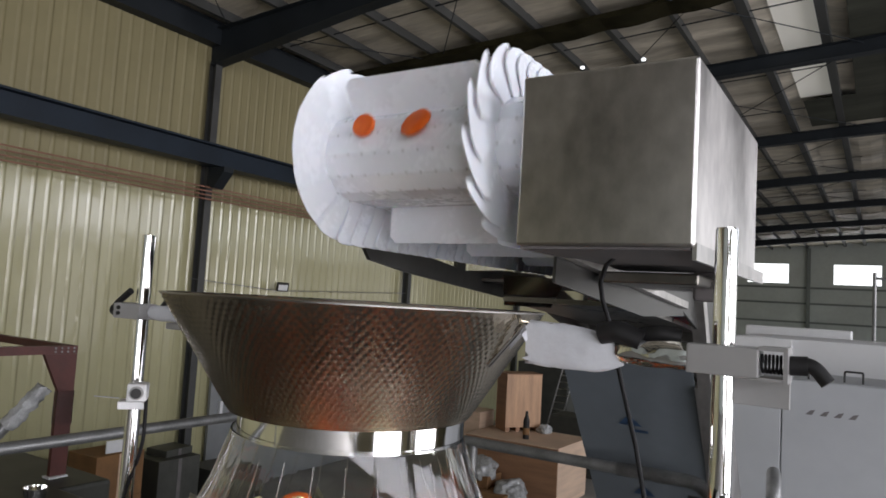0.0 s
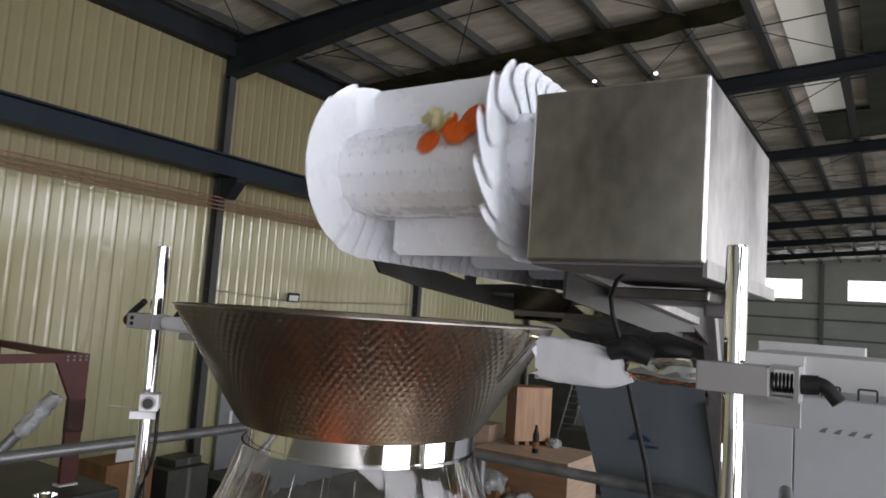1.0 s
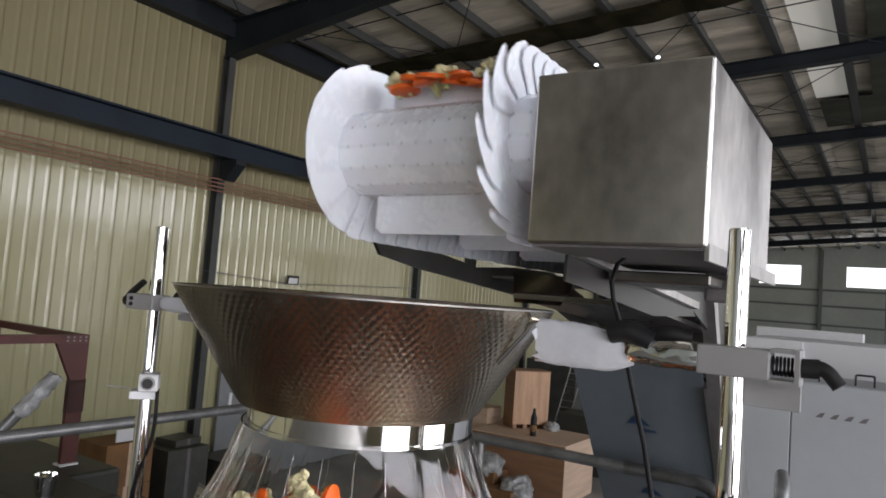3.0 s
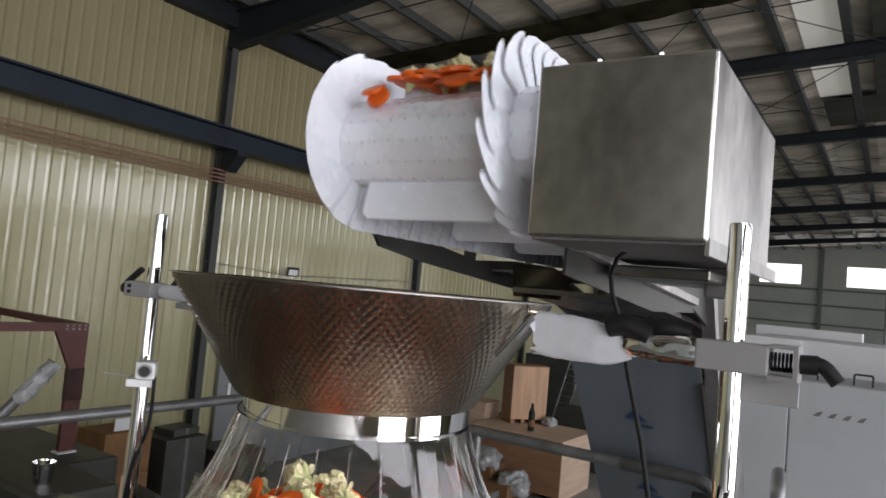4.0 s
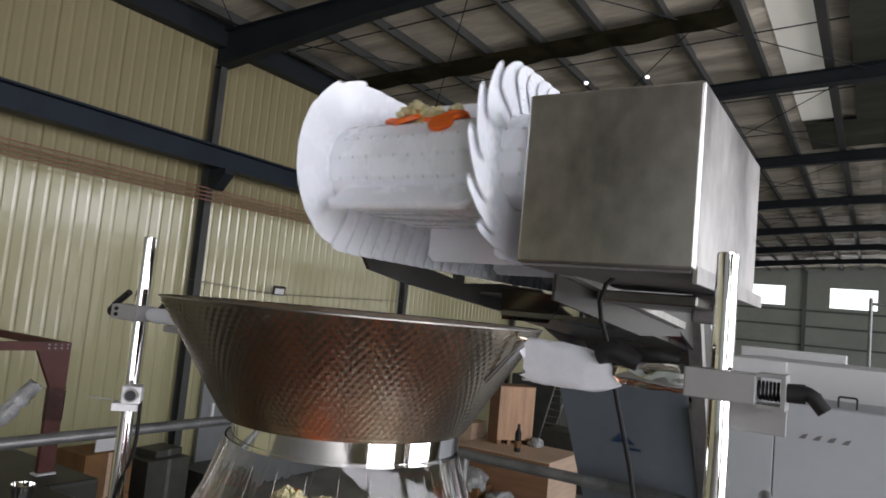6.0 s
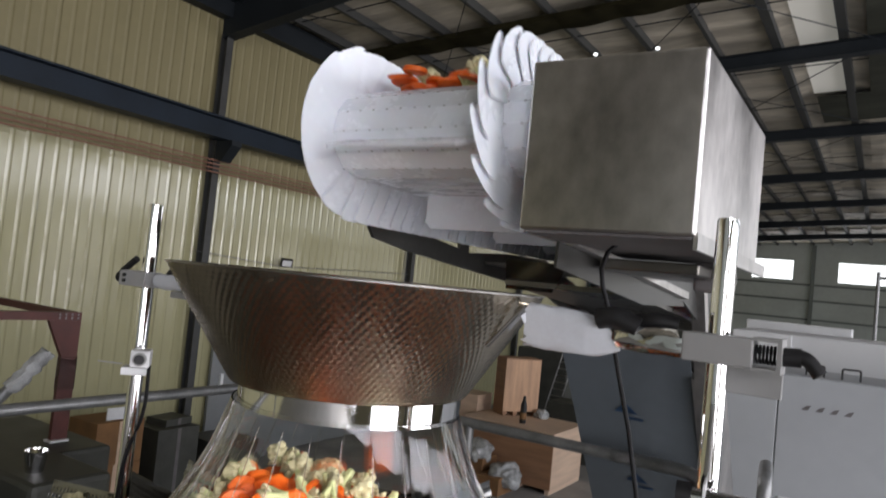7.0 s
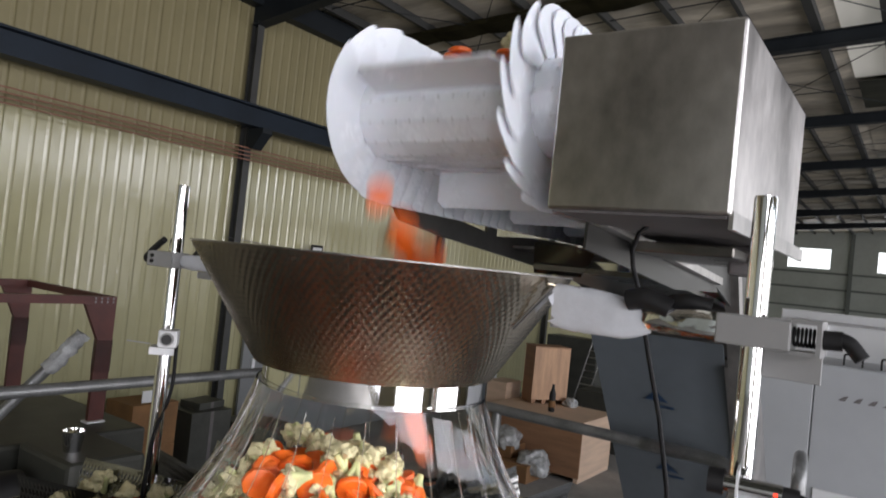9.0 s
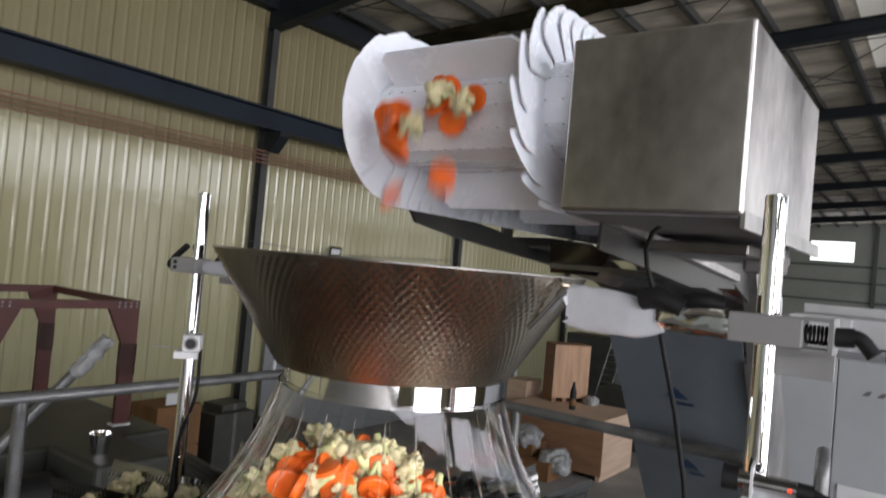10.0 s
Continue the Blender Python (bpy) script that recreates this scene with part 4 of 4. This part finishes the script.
def build_dark_machine():
    d = thing("dark_machine", "dark green-grey machine block beneath the red frame", "machine")
    part("body", block(-7.2, -5.2, 1.4, 3.5, 0, 1.925, 0.03), "dark_green", d)
    part("shoulder", block(-5.195, -3.6, 0.9, 3.25, 0, 1.60, 0.03), "dark_green", d)
    part("housing", block(-5.1, -4.4, 2.45, 3.0, 1.602, 1.98, 0.04), "dark_green", d)
    part("motor", rod([(-4.8, 1.75, 1.735), (-4.8, 2.35, 1.735)], 0.14, 24), "black", d, smooth=True)
    part("cup", lathe([(0.0, 1.98), (0.055, 1.98), (0.075, 2.12), (0.07, 2.12), (0.05, 2.0), (0.0, 2.0)], 20), "chrome", d, at=pose(-4.7, 2.62, 0), smooth=True)
    part("white_strip", block(-4.5, -4.4, 3.00, 3.22, 1.6005, 1.64, 0.01), "white", d)
    return d


build_dark_machine()
tube = thing("slanted_pipe", "slanted grey pipe with its end wrapped in clear plastic", "pipe")
part("pipe", rod([(-3.83, 0.983, 1.72), (-3.40, 1.88, 2.955)], 0.027, 18), "galv", tube, smooth=True)
bm = rod([Vector((-3.455, 1.765, 2.797)).lerp(Vector((-3.392, 1.897, 2.978)), k / 14) for k in range(15)], 0.037, 20)
for v in bm.verts:
    v.co += 0.016 * noise.noise_vector(v.co * 34)
part("end_wrap", bm, "film_white", tube, "crumpled clear plastic wrap", smooth=True)


def build_crate(x0, x1, y0, y1, z0, z1, front, side, label, turn=0):
    c = thing("plywood_crate", label, "crate", pose((x0 + x1) / 2, (y0 + y1) / 2, z0, 0, 0, turn), group="export crates")
    hx, hy, h = (x1 - x0) / 2, (y1 - y0) / 2, z1 - z0
    part("front_board", block(-hx, hx, -hy, -hy + 0.018, 0.08, h - 0.018), front, c)
    part("back_board", block(-hx, hx, hy - 0.018, hy, 0.08, h - 0.018), front, c)
    part("side_board", block(hx - 0.018, hx, -hy + 0.0185, hy - 0.0185, 0.08, h - 0.018), side, c)
    part("side_board", block(-hx, -hx + 0.018, -hy + 0.0185, hy - 0.0185, 0.08, h - 0.018), side, c)
    part("lid", block(-hx - 0.01, hx + 0.01, -hy - 0.01, hy + 0.01, h - 0.0175, h), side, c)
    for i in range(4):
        x = -hx + 0.05 + i * (2 * hx - 0.1) / 3
        part("skid", block(x - 0.04, x + 0.04, -hy, hy, 0, 0.0795), side, c)
    return c


# boards facing the windows are paler: the light is put into their colour
build_crate(-6.55, -4.70, 11.57, 13.00, 0, 1.06, "crate", "crate_pale", "wide brown plywood crate on skids, sides coloured paler as if lit")
build_crate(-6.41, -5.65, 12.47, 12.91, 1.061, 2.17, "crate_mid", "crate", "tall pale plywood crate standing on a wider crate", 53)
build_crate(-7.05, -6.62, 12.2, 12.8, 0, 1.36, "crate_pale", "crate_pale", "narrow pale plywood crate beside the stack")
bottle = thing("black_bottle", "slim black bottle standing on the crate", "bottle", pose(-5.50, 11.95, 1.0605))
part("body", lathe([(0.0, 0.0), (0.055, 0.0), (0.06, 0.02), (0.06, 0.33), (0.03, 0.42), (0.025, 0.5), (0.0, 0.5)], 18), "black", bottle, smooth=True)
part("band", lathe([(0.0605, 0.08), (0.062, 0.08), (0.062, 0.2), (0.0605, 0.2)], 18), "card", bottle)


def build_bag(x, y, z, r, seed):
    bm = bmesh.new()
    bmesh.ops.create_icosphere(bm, subdivisions=4, radius=r)
    for v in bm.verts:
        n = noise.noise(v.co * 5 / r * 0.25 + Vector((seed, 0, 0))) + 0.5 * noise.noise(v.co * 14 / r * 0.25 + Vector((0, seed, 0)))
        v.co *= 1 + 0.34 * n
        v.co.z = max(v.co.z * 0.8, -r * 0.5)
    return tagged(part("plastic_bag", bm, "film_white", smooth=True, at=pose(x, y, z + r * 0.5)), "crumpled white plastic sack beside the crates", "bag")


build_bag(-5.36, 11.14, 0.12, 0.30, 3.0)
build_bag(-5.97, 11.20, 0.42, 0.27, 8.0)
build_bag(-5.50, 12.78, 1.06, 0.13, 5.0)
tagged(part("store_box", block(-5.98, -5.28, 10.75, 11.40, 0, 0.30, 0.01), "card"), "brown cardboard box in front of the crates", "box")
tagged(part("store_box", block(-6.40, -5.72, 10.95, 11.48, 0.302, 0.50, 0.01), "card"), "brown cardboard box under a plastic sack", "box")
tagged(part("dark_cupboard", block(-8.3, -6.85, 17.3, 18.0, 0, 2.0, 0.02), "dark_green"), "dark storage cupboard behind the ladder", "cupboard")
tagged(part("store_box", block(-6.0, -4.6, 14.2, 15.0, 0, 1.20, 0.02), "dark_green"), "dark covered box behind the crates", "box")


def build_ladder():
    l = thing("step_ladder", "leaning aluminium ladder behind the crates", "ladder", pose(-7.17, 16.5, 0))
    for x in (0, 0.34):
        part("rail", rod([(x, 0, 0), (x + 0.40, 0.30, 2.1)], 0.020, 8), "web_steel", l)
    for i in range(12):
        u = (i + 0.6) / 12.4
        part("rung", rod([(0.40 * u, 0.30 * u, 2.1 * u), (0.34 + 0.40 * u, 0.30 * u, 2.1 * u)], 0.017, 8), "web_steel", l)
    return l


build_ladder()


def build_carton(x, y, z, w, d, h, mat, label, turn=0):
    c = thing("carton", label, "box", pose(x, y, z, 0, 0, turn), group="stored cartons")
    part("box", block(-w / 2, w / 2, -d / 2, d / 2, 0, h, 0.006), mat, c)
    part("tape", block(w / 2, w / 2 + 0.003, -0.03, 0.03, 0, h), "crate_pale" if mat == "card" else "hinge", c)
    return c


build_carton(-8.9, 5.85, 0, 0.6, 0.75, 0.62, "card", "brown cardboard carton stacked by the wall")
build_carton(-8.9, 5.86, 0.621, 0.6, 0.72, 0.58, "card", "brown cardboard carton stacked by the wall", 3)
build_carton(-8.85, 6.75, 0, 0.7, 0.7, 1.02, "dark_green", "dark equipment case by the wall")
build_carton(-8.7, 7.7, 0, 0.7, 0.8, 0.75, "dark_green", "dark equipment case by the wall")
build_carton(-8.85, 6.82, 1.021, 0.4, 0.5, 0.10, "dark_green", "dark equipment case by the wall", 8)
tagged(part("notice_board", block(-8.58, -8.56, 5.62, 6.05, 1.24, 1.40), "white"), "small white notice plate on the cartons", "sign")
# grey sliding door on the left wall
door = tagged(new("door_1"), "grey sliding door along the cream wall", "door", kind="structure")
part("leaf", block(-9.66, -9.60, 8.12, 12.4, 0.02, 3.05), "door_paint", door)
part("leaf", block(-9.65, -9.61, 12.42, 16.9, 0.02, 3.05), "door_paint", door)
part("edge_trim", block(-9.67, -9.58, 16.91, 17.02, 0, 3.1), "white", door)
part("handle", block(-9.60, -9.55, 8.30, 8.36, 1.25, 1.55), "white", door)


def build_flood_light():
    f = thing("flood_light", "black square flood light on a thin wall cable", "flood light", pose(-9.50, 9.50, 3.58, 0, 20, -30))
    part("case", block(-0.03, 0.05, -0.11, 0.11, -0.08, 0.08, 0.012), "black", f)
    part("glass", block(0.051, 0.056, -0.085, 0.085, -0.055, 0.055), "white", f)
    part("bracket", block(-0.12, -0.031, -0.015, 0.015, -0.11, -0.07), "black", f)
    return f


build_flood_light()
tagged(part("wall_cable", rod([(-9.6, 7.5, 3.62), (-9.6, 9.45, 3.50), (-9.6, 13.7, 3.62)], 0.007, 6), "galv"), "thin grey cable along the wall", "cable", kind="structure")


def build_cabinet():
    c = thing("grey_cabinet", "tall grey painted machine cabinet with lifting loops on top", "cabinet")
    x0, x1, y0, y1, top = -0.715, 1.6, 4.0, 4.62, 3.212
    part("body", block(x0, x1, y0 + 0.02, y1, 0.0, top, 0.004), "machine", c)
    part("door", block(x0 + 0.29, x0 + 1.05, y0, y0 + 0.0195, 0.3, top - 0.004, 0.004), "machine", c)
    part("door", block(x0 + 1.056, x1, y0, y0 + 0.0195, 0.3, top - 0.004, 0.004), "machine", c)
    part("side_panel", block(x0, x0 + 0.285, y0, y0 + 0.0195, 0.3, top - 0.004, 0.004), "machine", c)
    part("window_panel", block(x0 + 0.32, x0 + 0.66, y0 - 0.012, y0 - 0.0005, 1.9, 2.60, 0.004), "panel_white", c)
    for x in (x0 + 0.44, x0 + 0.60, x0 + 0.98):
        part("lifting_loop", rod(bend([(x - 0.04, 4.1, top), (x - 0.04, 4.1, top + 0.055), (x + 0.04, 4.1, top + 0.055), (x + 0.04, 4.1, top)], 0.01), 0.005, 8), "black", c)
    # unreadable dark lettering
    for k in range(4):
        x = x0 + 0.395 + 0.062 * k
        part("lettering", prism([(x, 3.045), (x + 0.030, 3.045), (x + 0.045, 3.072), (x + 0.022, 3.066)], y0 - 0.002, y0 - 0.0005, "y"), "hinge", c)
    return c


build_cabinet()
pw = thing("white_machine", "white painted machine housing behind the grey cabinet", "machine")
part("body", block(-0.86, 2.4, 5.2, 6.4, 0, 3.385, 0.01), "panel_white", pw)
part("end_panel", block(-0.865, -0.50, 5.18, 5.199, 0.2, 3.38, 0.003), "white", pw)
part("top_strip", block(-1.0, -0.2, 6.6, 6.8, 0, 3.45, 0.01), "white", pw)
st = thing("pipe_stand", "thin steel pipe stand rising above the white machine", "stand", pose(-0.05, 6.9, 0))
part("upright", rod([(0, 0, 0), (0, 0, 3.95)], 0.015, 10), "galv", st)
part("crossbar", rod([(0, 0, 3.90), (1.6, 0, 3.90)], 0.012, 10), "galv", st)
part("upright", rod([(1.6, 0, 0), (1.6, 0, 3.95)], 0.015, 10), "galv", st)

# ---- vegetables ----


def carrot_mesh(seed):
    rnd = random.Random(seed)
    bm = bmesh.new()
    r, h, seg = rnd.uniform(0.022, 0.030), rnd.uniform(0.006, 0.010), 20
    squash, lean = rnd.uniform(0.82, 1.0), rnd.uniform(-0.003, 0.003)
    rings = []
    for rr, z in ((0.0, -h / 2), (0.9, -h / 2), (1.0, -h / 2 + 0.0015), (1.0, h / 2 - 0.0015), (0.92, h / 2), (0.42, h / 2 + 0.0004), (0.0, h / 2 - 0.0005)):
        rings.append([bm.verts.new((r * rr * math.cos(2 * math.pi * j / seg) * (1 + 0.04 * math.sin(3 * j + seed)) + lean * z / h, r * rr * squash * math.sin(2 * math.pi * j / seg), z)) for j in range(seg)] if rr else [bm.verts.new((0, 0, z))])
    for A, B in zip(rings, rings[1:]):
        for j in range(seg):
            q = [v for i, v in enumerate((A[j % len(A)], A[(j + 1) % len(A)], B[(j + 1) % len(B)], B[j % len(B)]))]
            bm.faces.new(list(dict.fromkeys(q)))
    bmesh.ops.recalc_face_normals(bm, faces=bm.faces)
    return bm


def floret(seed):
    """A broken cauliflower floret: a forked stalk with a knobbly curd."""
    rnd = random.Random(seed)
    t = thing("cauliflower_floret", "pale cream cauliflower floret", "cauliflower", group="mixed vegetables")
    size = rnd.uniform(0.021, 0.031)
    knobs = []
    for _ in range(26):
        a, u = rnd.uniform(0, 2 * math.pi), rnd.uniform(0.1, 1.0)
        knobs.append((Vector((math.cos(a) * size * u, math.sin(a) * size * u * 0.85, size * (0.70 - 0.6 * u * u) + rnd.uniform(-0.004, 0.004))), size * rnd.uniform(0.16, 0.34)))
    bm = bmesh.new()
    bmesh.ops.create_icosphere(bm, subdivisions=4, radius=1)
    for v in bm.verts:
        w = v.co.normalized()
        reach = size * 0.35
        for c, r in knobs:
            along = c.dot(w)
            gap = r * r - (c.length_squared - along * along)
            if along > 0 and gap > 0:
                reach = max(reach, along + math.sqrt(gap))
        v.co = w * reach * (1 + 0.12 * noise.noise(w * 7 + Vector((seed, 0, 0))) + 0.08 * noise.noise(w * 19 + Vector((0, seed, 0))))
    part("curd", bm, "cauli", t, smooth=True)
    bm = bmesh.new()
    for k in range(4):
        a = k * 1.6 + rnd.uniform(-0.3, 0.3)
        rod([(0, 0, -size * 0.8), (math.cos(a) * size * 0.15, math.sin(a) * size * 0.15, -size * 0.3), (math.cos(a) * size * 0.6, math.sin(a) * size * 0.6, size * 0.35)], size * 0.20, 8, bm=bm)
    part("stalk", bm, "stalk", t, smooth=True)
    return t


def slice_of(seed):
    ob = part("carrot_slice", carrot_mesh(seed), "carrot", smooth=True)
    return tagged(ob, "round bright orange carrot slice", "carrot", group="mixed vegetables")


CARROTS = [slice_of(k) for k in range(5)]
FLORETS = [floret(40 + k) for k in range(6)]
USED = set()
rng = random.Random(11)


def another(kind, m):
    pool = CARROTS if kind == "c" else FLORETS
    i = rng.randrange(len(pool))
    if (kind, i) not in USED:
        USED.add((kind, i))
        pool[i].matrix_basis = m
        return pool[i]
    return copy_thing(pool[i], m)


def dome_z(r):
    for (r0, z0), (r1, z1) in zip(DOME, DOME[1:]):
        if r0 <= r <= r1:
            return z0 + (z1 - z0) * (r - r0) / (r1 - r0)
    return 3.3 if r < 0.2 else 3.0


def heap_z(x, y):
    r = math.hypot(x + 0.085, y + 0.05)
    z = 3.190 - 0.62 * max(0.0, r - 0.09) + 0.02 * noise.noise(Vector((x * 14, y * 14, 0)))
    return min(z - 0.028, dome_z(math.hypot(x, y)) - 0.030)


def tumble():
    return Euler([rng.uniform(0, 6.283) for _ in range(3)]).to_matrix().to_4x4()


def heap():
    for layer, count in ((0, 120), (1, 115)):
        for _ in range(count):
            r, a = 0.36 * math.sqrt(rng.random()), rng.uniform(0, 6.283)
            if 0.08 < r < 0.27 and -1.05 < (a + math.pi) % (2 * math.pi) - math.pi < 0.2:
                continue
            x, y = r * math.cos(a), r * math.sin(a)
            z = heap_z(x, y) - 0.028 * (1 - layer) - rng.uniform(0, 0.006)
            front = math.cos(a - radians(-46)) > 0.75 and r > 0.17
            kind = "c" if rng.random() < (0.8 if front else 0.36) else "f"
            m = Matrix.Translation((CX + x, CY + y, z)) @ tumble()
            if kind == "c":
                m = Matrix.Translation((CX + x, CY + y, z)) @ Euler((rng.uniform(-0.7, 0.7), rng.uniform(-0.7, 0.7), rng.uniform(0, 6))).to_matrix().to_4x4()
            another(kind, m)
    for _ in range(46):
        a, r = rng.uniform(0, 6.283), rng.uniform(0.37, 0.58)
        a = (round(math.degrees(a) / (360 / 14)) + 0.5) * (360 / 14) + rng.uniform(-4, 4)
        x, y = r * math.cos(radians(a)), r * math.sin(radians(a))
        another(rng.choice("cf"), Matrix.Translation((CX + x, CY + y, 2.995)) @ Euler((rng.uniform(-0.4, 0.4), rng.uniform(-0.4, 0.4), rng.uniform(0, 6))).to_matrix().to_4x4())
    # the pans in front are well filled
    for _ in range(150):
        a = -45 + rng.uniform(-70, 70)
        a = (round(a / (360 / 14) - 0.5) + 0.5) * (360 / 14) + rng.uniform(-5, 5)
        r = rng.uniform(0.35, 0.60)
        x, y = r * math.cos(radians(a)), r * math.sin(radians(a))
        another("c" if rng.random() < 0.88 else "f", Matrix.Translation((CX + x, CY + y, 2.985 + rng.uniform(0, 0.015))) @ Euler((rng.uniform(-0.4, 0.4), rng.uniform(-0.4, 0.4), rng.uniform(0, 6))).to_matrix().to_4x4())

    # a few pieces lie outside the dome on the feeder pans
    for kind, x, y, z in (("f", -1.262, 0.803, 3.015), ("f", -1.154, 0.784, 3.020), ("c", -1.190, 0.840, 3.005), ("f", -1.131, 0.714, 3.018), ("c", -1.175, 0.745, 3.004), ("f", -1.230, 0.760, 3.012), ("c", -1.225, 0.850, 3.003), ("f", -1.205, 0.700, 3.010), ("f", -1.120, 0.830, 3.020), ("c", -1.110, 0.690, 3.008)):
        another(kind, Matrix.Translation((x, y, z)) @ Euler((rng.uniform(-0.4, 0.4), rng.uniform(-0.4, 0.4), rng.uniform(0, 6))).to_matrix().to_4x4())


heap()
# each flight's load: carrots, florets
LOADS = [(2, 0), (4, 1), (7, 1), (9, 5), (22, 9), (24, 10), (11, 5), (14, 6), (18, 7), (17, 5), (8, 4)]
RIDERS = []
load_rng = random.Random(5)


def build_riders():
    for k, (carrots, florets) in enumerate(LOADS):
        n = carrots + florets
        for i, kind in enumerate(load_rng.sample("c" * carrots + "f" * florets, n)):
            span = 0.105 if n > 5 else 0.05
            x = (BX0 + BX1) / 2 - 0.02 + (span * (2 * ((i + 0.5) / n) - 1) if n > 3 else load_rng.uniform(-0.10, 0.0)) + load_rng.uniform(-0.012, 0.012)
            if k < 2:
                x = ((-0.765, -0.655), (-0.66, -0.63, -0.60, -0.58, -0.64))[k][i]
            early = 0.0 if n <= 5 or k == 2 or load_rng.random() < {3: 0.85, 5: 0.5, 7: 0.8}.get(k, 0.68) else load_rng.uniform(0.045, 0.115) * (k != 3)
            lead = load_rng.uniform(0.066, 0.102) + early - (0.018 if k == 1 else 0.026 if k < 4 else 0.022) - {2: 0.022, 3: 0.020, 4: 0.026, 5: 0.012, 7: -0.020, 8: -0.012}.get(k, 0.0)
            if k == 0:
                lead = 0.050 + 0.004 * i
            RIDERS.append((another(kind, pose(x, 2.0, 3.86)), kind, k, x, lead, load_rng.uniform(0, 360), (load_rng.uniform(-1, 1), load_rng.uniform(-1, 1), load_rng.uniform(-1, 1)), 86 if k == 0 else load_rng.uniform(40, 56) if k == 2 else load_rng.uniform(74, 94), load_rng.uniform(0, 0.17), load_rng.uniform(0, 6.283), load_rng.uniform(0.25, 0.6)))


build_riders()


def rider_rows(kind, k, x, lead, spin, axis, leave, rest_r, rest_a, kick):
    """Rides on the belt ahead of its flight, slips off over the head drum, falls through the funnel and stays on the heap."""
    front = FLIGHT_AT_FRONT + 1.1 * k
    lift = 0.006 if kind == "c" else 0.014
    stack = (0.0 if lead > 0.08 else 0.010) + (0.060 * kick if k in (3, 4, 5, 7, 8, 9) else 0.0)
    s_leave = S_FRONT - HR * radians(90 - leave)
    t_leave = front + (s_leave - lead - S_FRONT) / SPEED
    turn = Matrix.Rotation(radians(spin), 4, "Z") @ Matrix.Rotation(radians(14), 4, Vector(axis).normalized())

    def ride(t):
        s = S_FRONT + SPEED * (t - front) + lead
        m = link_pose(max(s, 0.12)).copy()
        m.translation.x = x
        return m @ Matrix.Translation((0, 0, lift + stack)) @ turn
    rx, ry = rest_r * math.cos(rest_a), rest_r * math.sin(rest_a)
    goal = Vector((CX + rx, CY + ry, heap_z(rx, ry) + (0.004 + 0.0040 * k if kind == "f" else 0.003 * k - 0.010)))
    last = ride(t_leave)
    p0 = last.translation.copy()
    a = radians(leave)
    v0 = Vector((0.05 * axis[0], -math.cos(a) * (SPEED + kick), -math.sin(a) * (SPEED + 0.5 * kick)))
    drop = p0.z - goal.z
    t_fall = (v0.z + math.sqrt(v0.z * v0.z + 2 * 9.81 * drop)) / 9.81
    ax = Vector(axis).normalized()

    def fall(u):
        p = p0 + v0 * u + Vector((0, 0, -4.905 * u * u))
        low = min(1.0, max(0.0, (3.52 - p.z) / (3.52 - goal.z)))
        p.x += (goal.x - (p0.x + v0.x * t_fall)) * low
        p.y += (goal.y - (p0.y + v0.y * t_fall)) * low
        return Matrix.Translation(p) @ Matrix.Rotation(7.0 * u, 4, ax) @ last.to_3x3().to_4x4()
    rows = []
    start = front + (0.12 - lead - S_FRONT) / SPEED
    for i in range(0, 151):
        t = i / 15
        if t <= t_leave:
            moving = t > start - 0.15
            if i in (0, 150) or (moving and (i % 5 == 0 or t > t_leave - 0.7)):
                rows.append((t, ride(t)))
        elif t < t_leave + t_fall:
            rows.append((t, fall(t - t_leave)))
        else:
            m = fall(t_fall)
            m.translation = goal
            rows.append((t, m))
            if rows[-1][0] < 10:
                rows.append((10.0, m))
            break
    if rows[-1][0] < 10:
        rows.append((10.0, rows[-1][1]))
    if rows[0][0] > 0:
        rows.insert(0, (0.0, ride(0.0) if t_leave > 0 else fall(min(t_fall, -t_leave))))
    return rows



def belt_rows(s0):
    """Poses of a link: every tenth of a second, with finer steps where the line curves."""
    rows = []
    for i in range(0, 151):
        t = i / 15
        rows.append((t, link_pose(s0 + SPEED * t)))
    keep = [rows[0]]
    for a, b, c in zip(rows, rows[1:], rows[2:]):
        same = all((a[1].col[1] - x[1].col[1]).length < 1e-4 for x in (b, c))
        if not same or round(b[0] * 15) % 8 == 0:
            keep.append(b)
    return keep + [rows[-1]]


def motions():
    for k, link in enumerate(LINKS):
        walk(link, belt_rows(S_FRONT - SPEED * FLIGHT_AT_FRONT + k * PITCH))
    for ob, *how in RIDERS:
        walk(ob, rider_rows(*how))


motions()
